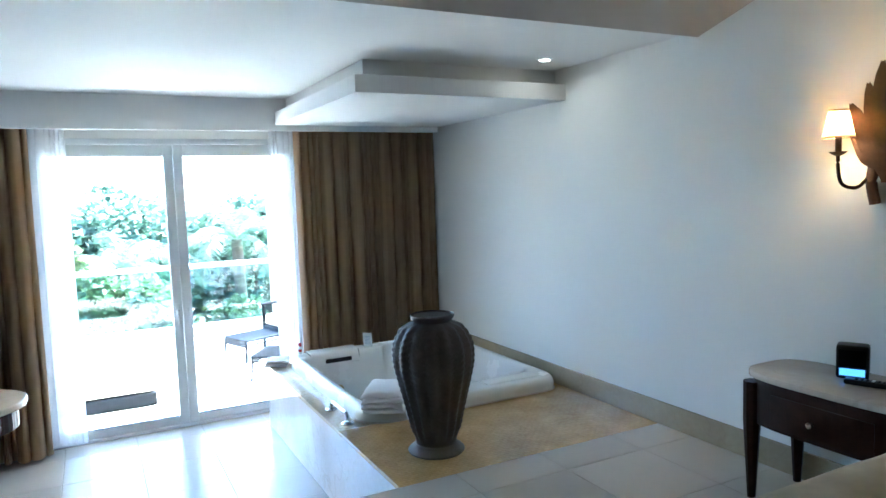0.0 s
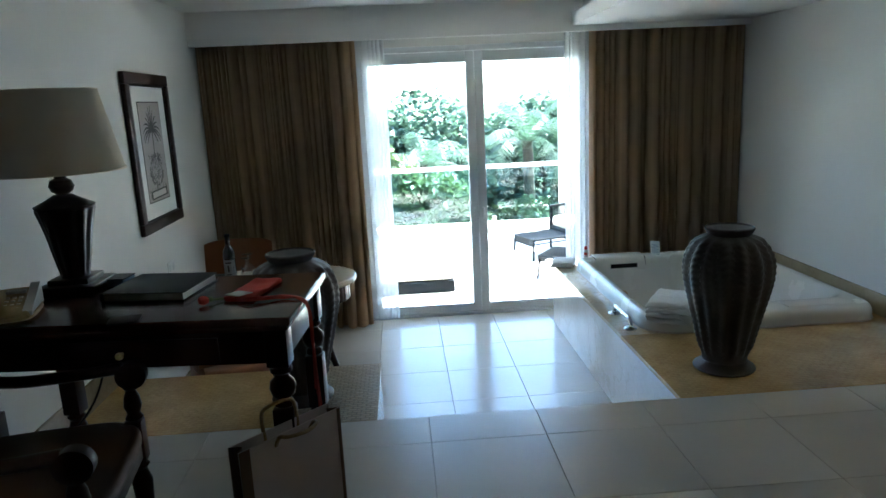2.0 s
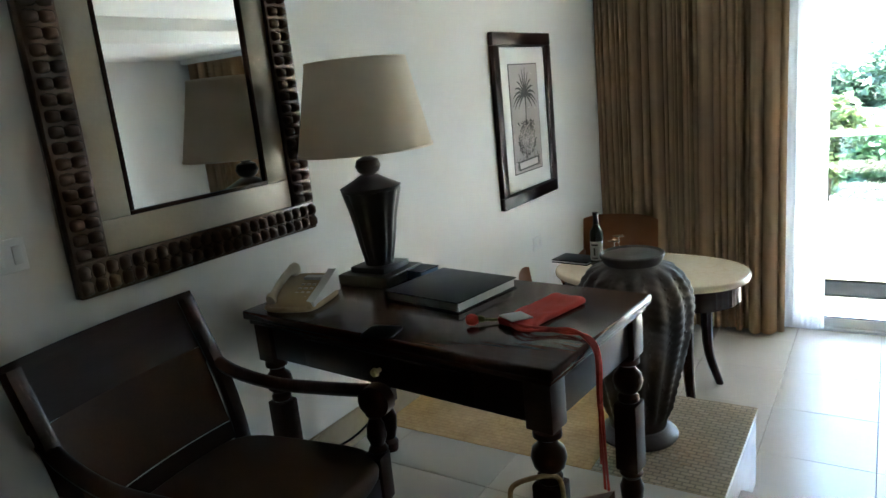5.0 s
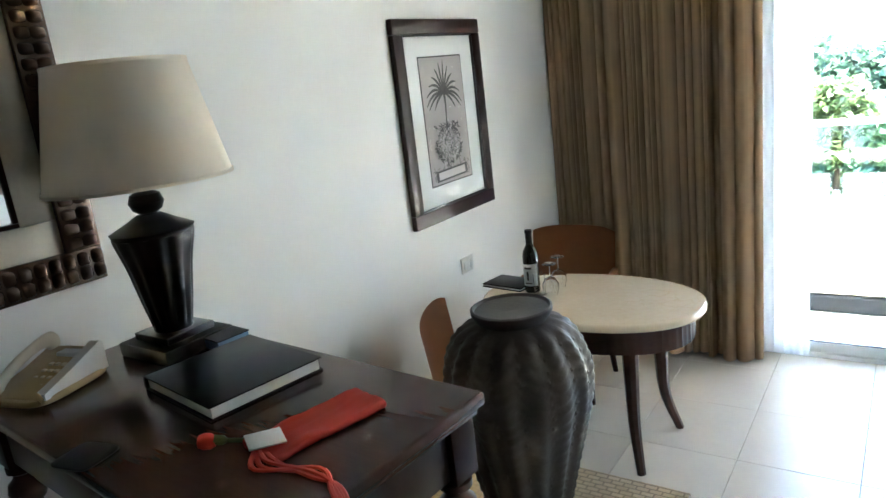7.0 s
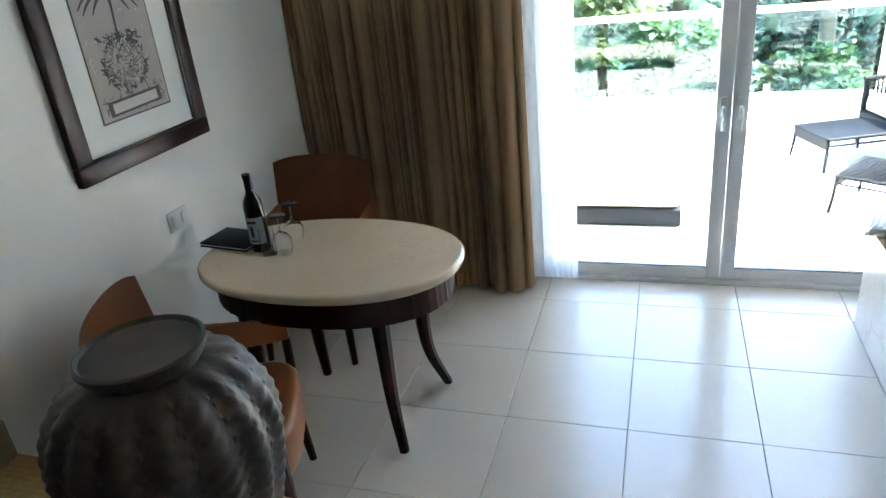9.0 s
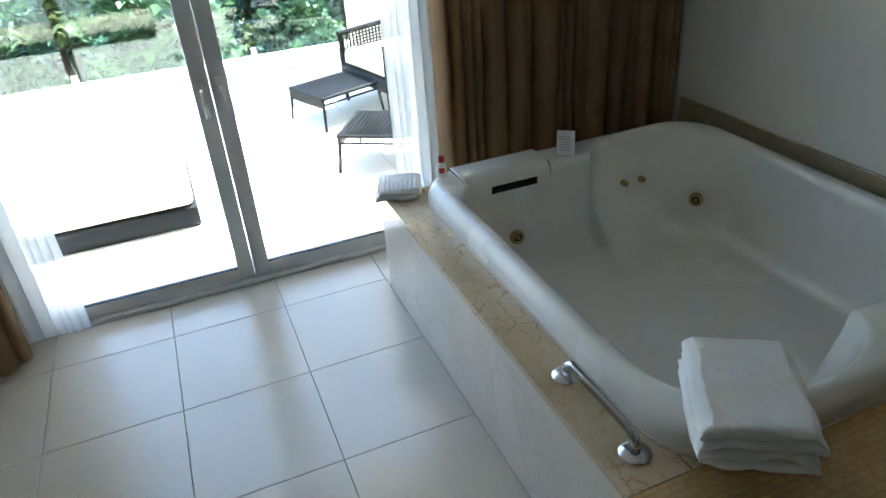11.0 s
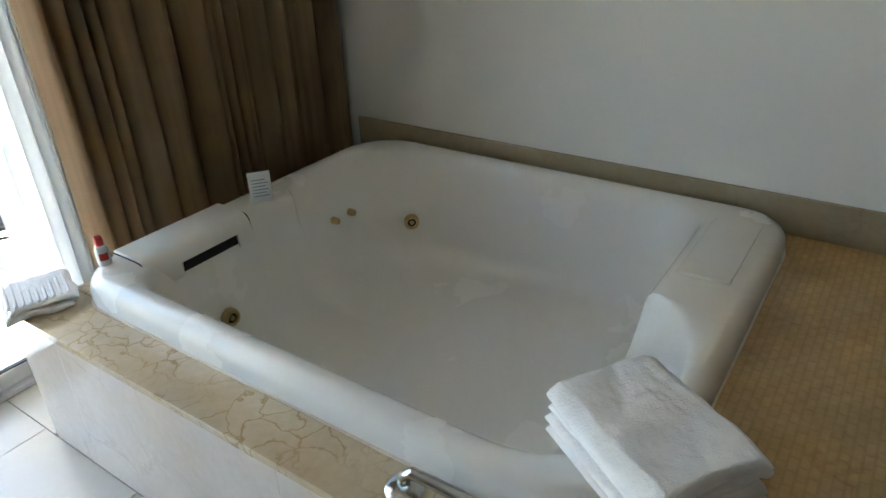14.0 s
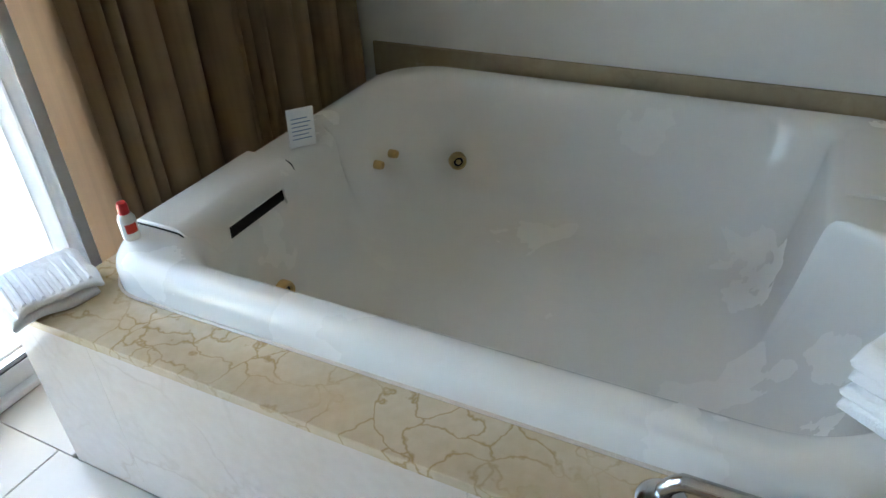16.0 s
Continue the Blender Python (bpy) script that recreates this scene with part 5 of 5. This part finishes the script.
# ---- by the tub ----
def grab_bar():
    d = thing("grab_bar", (1.626, 4.082, H), "polished steel grab bar on round flanges", "grab bar")
    for y in (-0.148, 0.148):
        part("flange", join(None, lathe([(0.0, 0.0), (0.036, 0.0), (0.038, 0.004), (0.032, 0.010), (0.015, 0.013), (0.0, 0.013)], 32, cap=False), pose(0, y, 0)), CHROME, d, "round steel flange")
    pts = curve_points([(0, -0.148, 0.008), (0, -0.146, 0.03), (0, -0.130, 0.050), (0, -0.10, 0.055), (0, 0.10, 0.055), (0, 0.130, 0.050), (0, 0.146, 0.03), (0, 0.148, 0.008)], 6)
    part("bar", tube(pts, 0.0125, 14), CHROME, d)


grab_bar()


def folded(name, x, y, z, rz, w, dp, layers, t, mat, label, seed, tilt=0.0):
    """A folded towel: layers that turn round at the front, with soft uneven edges."""
    d = thing(name, (x, y, z), label, "towel", rz=rz)
    d.matrix_basis = pose(x, y, z, tilt, 0, rz)
    rnd = random.Random(seed)
    for k in range(layers):
        z0 = k * t
        off = rnd.uniform(-0.012, 0.012)
        rows = []
        r = t * 0.5
        for i in range(81):
            u = -w + 2 * w * i / 80
            sag = -0.012 * max(0, abs(u) / w - 0.8) * 5 * 0.3
            prof = [(dp, z0 + 0.002), (0.3 * dp, z0 + 0.001), (-dp + r, z0 + 0.001)]
            for q in range(9):
                a = -math.pi / 2 - math.pi * q / 8
                prof.append((-dp + r + r * math.cos(a), z0 + r + (r - 0.001) * math.sin(a)))
            prof += [(-dp + 2 * r + (2 * dp - 2 * r - 0.012) * q / 40, z0 + t - 0.001) for q in range(41)] + [(dp - 0.004, z0 + t - 0.003), (dp, z0 + t - 0.008), (dp + 0.002, z0 + t * 0.5), (dp, z0 + 0.006)]
            row = []
            for q, (yy, zz) in enumerate(prof):
                end = max(0.0, (abs(u) / w - 0.86) / 0.14)
                zz = z0 + t / 2 + (zz - z0 - t / 2) * math.sqrt(max(0.05, 1 - 0.95 * end ** 3))
                n = noise.noise(Vector((u * 14, yy * 14 + k * 5, zz * 30 + seed)))
                n2 = 0.5 * noise.noise(Vector((u * 30, yy * 30 + k * 3, seed * 2.0)))
                wr = noise.noise(Vector((u * 9 + 3.1 * k, yy * 24, seed * 1.7))) + 0.35 * noise.noise(Vector((u * 60, yy * 60, seed + k)))
                row.append((u + off + 0.004 * n2 + 0.009 * n, yy + 0.011 * n + 0.003 * n2, zz + 0.006 * n + 0.0022 * n2 + (0.0045 * wr if zz > z0 + 0.5 * t else 0) + sag * (1 + k)))
            rows.append(row)
        b = grid_mesh(rows, closed_u=True, cap=True)
        part("fold", b, mat, d)
    return d


folded("bath_towel_stack", 1.838, 3.840, H + 0.090, -32, 0.118, 0.148, 4, 0.0295, TOWEL, "stack of folded white bath towels on the tub rim", 4)
folded("bath_mat", 1.610, 5.505, H, -20, 0.085, 0.085, 2, 0.024, TOWEL, "folded white ribbed bath mat on the marble deck", 8)


def rib_mat():
    d = bpy.data.objects["bath_mat"]
    for k in range(9):
        x = -0.074 + 0.0185 * k
        part("rib", tube(curve_points([(x, -0.076, 0.047), (x + 0.001, 0.0, 0.0485), (x, 0.078, 0.048)], 4), 0.0042, 6), TOWEL, d, "raised towelling rib")


rib_mat()


def lotion():
    d = thing("lotion_bottle", (1.763, 5.388, H + 0.088), "small white bottle with a red cap", "bottle")
    part("body", lathe([(0, 0), (0.017, 0.0), (0.0185, 0.004), (0.0185, 0.048), (0.015, 0.056), (0.009, 0.060), (0, 0.060)], 24, cap=False), IVORY_LIGHT, d)
    part("cap", lathe([(0.0, 0.0602), (0.0115, 0.0602), (0.0115, 0.080), (0.0095, 0.086), (0, 0.087)], 20, cap=False), material("red_cap", (0.55, 0.03, 0.03), 0.35), d, "red screw cap")
    rows = [[(0.0188 * math.cos(a), 0.0188 * math.sin(a), z) for a in [radians(-150 + 80 * i / 6) for i in range(7)]] for z in (0.018, 0.04)]
    part("mark", grid_mesh(rows), RED, d, "red mark on the bottle")


lotion()


def tent_card():
    d = thing("tent_card", (2.292, 5.318, H + 0.0885), "white printed card standing on the tub rim", "card", rz=-38)
    part("sheet", join(None, box(-0.036, 0.036, -0.0008, 0.0008, 0, 0.115), pose(0, -0.008, 0, 8, 0, 0)), PAPER, d, "", False)
    part("foot", box(-0.034, 0.034, -0.007, 0.016, 0, 0.0012), PAPER, d, "", False)
    for k in range(6):
        part("text_line", join(None, box(-0.026, 0.026 - 0.008 * (k % 2), -0.0014, -0.0009, 0.024 + 0.012 * k, 0.0265 + 0.012 * k), pose(0, -0.008, 0, 8, 0, 0)), BLUE_PAGES, d, "line of unreadable blue print", False)


tent_card()


# ---- bedside ----
def nightstand():
    d = thing("nightstand", (2.893, 1.855, H), "dark wooden nightstand with a pale stone top", "nightstand")
    part("top", slab(ellipse(0.188, 0.365, 56, 3.6), 0.508, 0.535, 0.006, 2), MARBLE_PALE, d, "pale beige stone top")
    part("body", slab(ellipse(0.175, 0.345, 56, 3.8), 0.32, 0.507, 0.004, 2), WOOD, d)
    dr = part("drawer", join(None, box(-0.006, 0.0, -0.2, 0.2, 0.335, 0.465, 0.003), pose(-0.174, 0, 0)), WOOD, d)
    part("knob", join(None, lathe([(0, 0), (0.005, 0), (0.006, 0.01), (0.014, 0.016), (0.012, 0.026), (0, 0.028)], 14, cap=False), pose(-0.180, 0.02, 0.40, 0, -90, 0)), CHROME, dr, "round steel knob")
    for x in (-0.14, 0.15):
        for y in (-0.30, 0.31):
            part("leg", tube([(x, y, 0.49), (x, y, 0.32), (x, y, 0.0)], [0.034, 0.034, 0.016], 8), WOOD, d)


nightstand()
ck = thing("clock_radio", (2.965, 1.885, H + 0.535), "black dock clock radio with a blue display", "clock", rz=-62)
part("body", box(-0.055, 0.055, -0.04, 0.04, 0, 0.13, 0.012, 3), BLACK, ck)
part("speaker", box(-0.046, 0.046, -0.0425, -0.0405, 0.05, 0.115, 0.002), WICKER, ck, "black speaker cloth")
part("display", box(-0.042, 0.042, -0.0425, -0.0405, 0.015, 0.042), glow("blue_display", (0.04, 0.10, 0.22), 0.35), ck, "dim blue display", False)
rc = thing("remote_control", (2.90, 1.79, H + 0.535), "black remote control on the nightstand", "remote", rz=20)
part("body", box(-0.022, 0.022, -0.075, 0.075, 0, 0.02, 0.007, 3), BLACK, rc)
for k in range(6):
    part("button", box(-0.012, 0.012, -0.06 + 0.018 * k, -0.05 + 0.018 * k, 0.0202, 0.022, 0.001), IVORY_LIGHT if k == 2 else WICKER, rc)


def bed():
    d = thing("bed", (2.0, 0.5, H), "wide bed with a cream bedspread", "bed")
    part("base", box(-0.96, 0.96, -0.93, 0.93, 0.0, 0.28, 0.02), WOOD, d)
    m = box(-0.99, 0.98, -0.97, 0.97, 0.20, 0.52, 0.07, 5)
    bmesh.ops.subdivide_edges(m, edges=[e for e in m.edges if e.calc_length() > 0.3], cuts=12, use_grid_fill=True)
    for v in m.verts:
        v.co += Vector((0, 0.006, 0.008)) * noise.noise(v.co * 5)
    part("bedspread", m, CUSHION, d, "cream cotton bedspread")


bed()


def sconce():
    d = thing("wall_sconce", (XR, 1.873, 1.696), "lit wall sconce with bronze leaves and a small shade", "lamp")
    BRONZE = material("bronze_leaf", (0.13, 0.07, 0.04), 0.6, 0.2, vary=0.4, scale=10, fine=70, bump=0.03)
    IRON = material("dark_iron", (0.035, 0.025, 0.02), 0.45, 0.5, vary=0.3)
    for k, (dy, top, lean) in enumerate(((-0.10, 0.36, -0.05), (-0.05, 0.45, -0.03), (0.0, 0.50, 0.0), (0.04, 0.43, 0.03), (0.075, 0.36, 0.06), (0.05, 0.24, 0.09))):
        rows = []
        for t in range(9):
            u = t / 8
            w = 0.042 * math.sin(math.pi * (0.12 + 0.86 * u)) ** 0.8 + 0.002
            rows.append([(-0.02 - 0.05 * math.sin(math.pi * u * 0.7) - 0.012 * k % 0.03, -0.055 + dy * u * 0.8 + lean * u ** 2 + s * w, 0.06 + (top - 0.06) * u + 0.012 * abs(s) * math.sin(9 * u)) for s in (-1, -0.5, 0, 0.5, 1)])
        g = grid_mesh(rows)
        bmesh.ops.solidify(g, geom=g.faces[:], thickness=0.003)
        part("leaf", g, BRONZE, d, "curled bronze leaf")
    part("stem", tube(curve_points([(-0.02, 0.0, -0.02), (-0.03, 0.01, 0.06), (-0.03, 0.0, 0.14)], 5), 0.02, 10), BRONZE, d)
    arm = curve_points([(-0.035, 0.02, 0.08), (-0.09, 0.03, 0.045), (-0.14, 0.055, 0.06), (-0.155, 0.062, 0.12), (-0.155, 0.062, 0.17)], 6)
    part("arm", tube(arm, 0.007, 8), IRON, d, "curved dark iron arm")
    at = pose(-0.155, 0.062, 0.0)
    part("drip_cup", join(None, lathe([(0.0, 0.166), (0.010, 0.166), (0.030, 0.178), (0.032, 0.182), (0.0, 0.176)], 20, cap=False), at), IRON, d)
    part("candle", join(None, lathe([(0.0, 0.176), (0.011, 0.176), (0.011, 0.245), (0.0, 0.245)], 14, cap=False), at), IRON, d)
    sh = part("shade", join(None, lathe([(0.055, 0.236), (0.034, 0.336), (0.033, 0.336), (0.0535, 0.236), (0.055, 0.236)], 32, cap=False), at), SHADE_WARM, d, "cream fabric shade lit from inside")
    for r, z in ((0.0555, 0.236), (0.0345, 0.335)):
        part("trim_band", join(None, lathe([(r, z - 0.003), (r + 0.001, z), (r, z + 0.003), (r - 0.002, z), (r, z - 0.003)], 32, cap=False), at), KRAFT, sh)
    part("bulb", join(None, lathe([(0, 0.25), (0.01, 0.25), (0.016, 0.275), (0.010, 0.30), (0, 0.31)], 14, cap=False), at), glow("warm_bulb", (1.0, 0.62, 0.28), 22.0), d, "warm glowing bulb")


SHADE_WARM = cloth("small_shade_cloth", (0.80, 0.68, 0.48), 0, 0.7)
sconce()


def downlight(x, y):
    d = thing("downlight", (x, y, CEIL), "small round recessed ceiling spotlight, switched on", "lamp")
    part("ring", lathe([(0.030, -0.001), (0.045, -0.001), (0.046, -0.006), (0.032, -0.008), (0.030, -0.001)], 32, cap=False), FRAME_WHITE, d)
    part("lens", lathe([(0.0, -0.003), (0.030, -0.003), (0.030, -0.001), (0, -0.001)], 28, cap=False), glow("spot_lens", (1.0, 0.86, 0.66), 3.5), d, "glowing lens")


downlight(2.785, 3.58)
downlight(-0.634, 4.567)

# ---- floors, decks and steps, piece by piece ----
cache = {}


def piece(name, x0, x1, y0, y1, z, t, mat, parent, gap=0.002, ch=0.0015):
    """One stone slab with a small chamfer round its top, sharing meshes between slabs of one size."""
    w, dp = round(x1 - x0 - gap, 4), round(y1 - y0 - gap, 4)
    key = (name, w, dp, t, mat.name)
    if key not in cache:
        a, b = w / 2, dp / 2
        bm = bmesh.new()
        lo = [bm.verts.new(p) for p in ((-a, -b, -t), (a, -b, -t), (a, b, -t), (-a, b, -t))]
        mid = [bm.verts.new(p) for p in ((-a, -b, -ch), (a, -b, -ch), (a, b, -ch), (-a, b, -ch))]
        hi = [bm.verts.new(p) for p in ((-a + ch, -b + ch, 0), (a - ch, -b + ch, 0), (a - ch, b - ch, 0), (-a + ch, b - ch, 0))]
        bm.faces.new(lo[::-1]), bm.faces.new(hi)
        for i in range(4):
            bm.faces.new((lo[i], lo[(i + 1) % 4], mid[(i + 1) % 4], mid[i]))
            bm.faces.new((mid[i], mid[(i + 1) % 4], hi[(i + 1) % 4], hi[i]))
        me = bpy.data.meshes.new(name)
        bm.to_mesh(me)
        bm.free()
        me.materials.append(mat)
        cache[key] = me
    ob = new(name, cache[key])
    ob.location = ((x0 + x1) / 2, (y0 + y1) / 2, z)
    ob.parent = parent
    return ob


def cuts(a, b, first, pitch):
    """Joint positions between a and b on a grid through first."""
    k = math.ceil((a + 0.02 - first) / pitch)
    out = [a]
    while first + k * pitch < b - 0.02:
        out.append(first + k * pitch)
        k += 1
    return out + [b]


PX, PY = 0.469, 0.4845
floor_low, floor_up = bpy.data.objects["floor"], bpy.data.objects["floor_2"]
xs, ys = cuts(XL, DECK_R, 0.136, PX), cuts(LOW, GLAZE - 0.05, 4.667, PY)
for xa, xb in zip(xs, xs[1:]):
    for ya, yb in zip(ys, ys[1:]):
        piece("tile", xa, xb, ya, yb, 0.0, 0.011, TILE, floor_low)
for xa, xb in zip((DECK_R, 2.013, 2.482), (2.013, 2.482, XR)):
    piece("tile", xa, xb, 5.588, GLAZE - 0.05, 0.0, 0.011, TILE, floor_low)
xs, ys = cuts(XL, XR, 0.430, 0.463), cuts(BACK, EDGE, 2.777, 0.463)
for xa, xb in zip(xs, xs[1:]):
    for ya, yb in zip(ys, ys[1:]):
        piece("tile", xa, xb, ya, yb, H, 0.011, TILE_UP, floor_up)
for k, (ya, yb, z) in enumerate(((EDGE, 3.335, 0.32), (3.335, LOW, 0.16))):
    st = structure(("step_1", "step_2")[k], box(DECK_L, DECK_R, ya, yb, -0.05, z - 0.022), TILE, "polished cream stone step down to the lower floor", "step")
    for xa, xb in zip((DECK_L, 0.65, 1.11), (0.65, 1.11, DECK_R)):
        piece("tread", xa, xb, ya, yb, z, 0.021, TILE, st)
nose = structure("trim_5", box(DECK_L, DECK_R, EDGE - 0.0105, EDGE + 0.002, 0.0, H - 0.0005), TILE, "pale stone riser at the edge of the raised floor", "riser")

# beyond WEAVE the same deck stone is coloured as raking light shows it
WEAVE = -0.22
dl = structure("deck_west", box(XL, DECK_L - 0.02, EDGE, LOW - 0.02, -0.05, H - 0.022), GROUT, "brown marble deck beside the steps", "deck")
for xa, xb, stone in ((XL, WEAVE, MARBLE), (WEAVE, DECK_L + 0.006, MARBLE_RAKED)):
    piece("slab", xa, xb, EDGE, LOW + 0.006, H, 0.021, stone, dl, 0.0008)
part("side_panel", box(DECK_L - 0.019, DECK_L, EDGE + 0.003, LOW, 0.0, H - 0.0225), MARBLE_PALE, dl, "", False)
for xa, xb in ((XL, -0.46), (-0.458, DECK_L - 0.02)):
    part("side_panel", box(xa, xb, LOW - 0.019, LOW, 0.0, H - 0.0225), MARBLE_PALE, dl, "", False)

core = box(DECK_R + 0.02, 1.70, EDGE, 5.565, -0.05, H - 0.022)
core = box(1.70, XR, EDGE, 3.84, -0.05, H - 0.022, bm=core)
core = box(1.70, XR, 5.42, 5.49, -0.05, H - 0.022, bm=core)
core = box(3.01, XR, 3.84, 5.42, -0.05, H - 0.022, bm=core)
dr = structure("deck_east", core, GROUT, "cream marble deck round the bathtub", "deck")
piece("slab", DECK_R - 0.006, 1.71, 3.84, 5.585, H, 0.021, MARBLE_CREAM, dr)
piece("slab", DECK_R - 0.006, XR, EDGE, 3.84, H, 0.021, MARBLE, dr, 0.0008)
for xa, xb in ((1.71, 2.35), (2.35, XR)):
    piece("slab", xa, xb, 5.41, 5.505, H, 0.021, MARBLE_CREAM, dr)
piece("slab", 3.015, XR, 3.84, 5.41, H, 0.021, MARBLE, dr)
piece("slab", 1.711, 1.76, 3.841, 3.89, H, 0.021, MARBLE_CREAM, dr)
piece("slab", 2.95, 3.014, 5.35, 5.409, H, 0.021, MARBLE_CREAM, dr)
for ya, yb in zip((EDGE + 0.003, 3.78, 4.50, 5.33), (3.78, 4.50, 5.33, 5.565)):
    part("side_panel", box(DECK_R, DECK_R + 0.019, ya + 0.0006, yb - 0.0006, 0.0, H - 0.0225), MARBLE_PALE, dr, "", False)
part("side_panel", box(DECK_R + 0.0195, 1.70, 5.566, 5.58, 0.0, H - 0.0225), MARBLE_PALE, dr, "", False)

terrace = bpy.data.objects["terrace"]
xs, ys = cuts(-2.6, 4.4, 0.0, 0.5), cuts(GLAZE + 0.162, 9.5, 6.3, 0.5)
for xa, xb in zip(xs, xs[1:]):
    for ya, yb in zip(ys, ys[1:]):
        piece("tile", xa, xb, ya, yb, 0.0, 0.007, TERRACE, terrace, 0.004)
part("paving", box(-7, -2.602, GLAZE + 0.162, 9.5, -0.0075, -0.0005), TERRACE, terrace, "", False)
part("paving", box(4.402, 8, GLAZE + 0.162, 9.5, -0.0075, -0.0005), TERRACE, terrace, "", False)
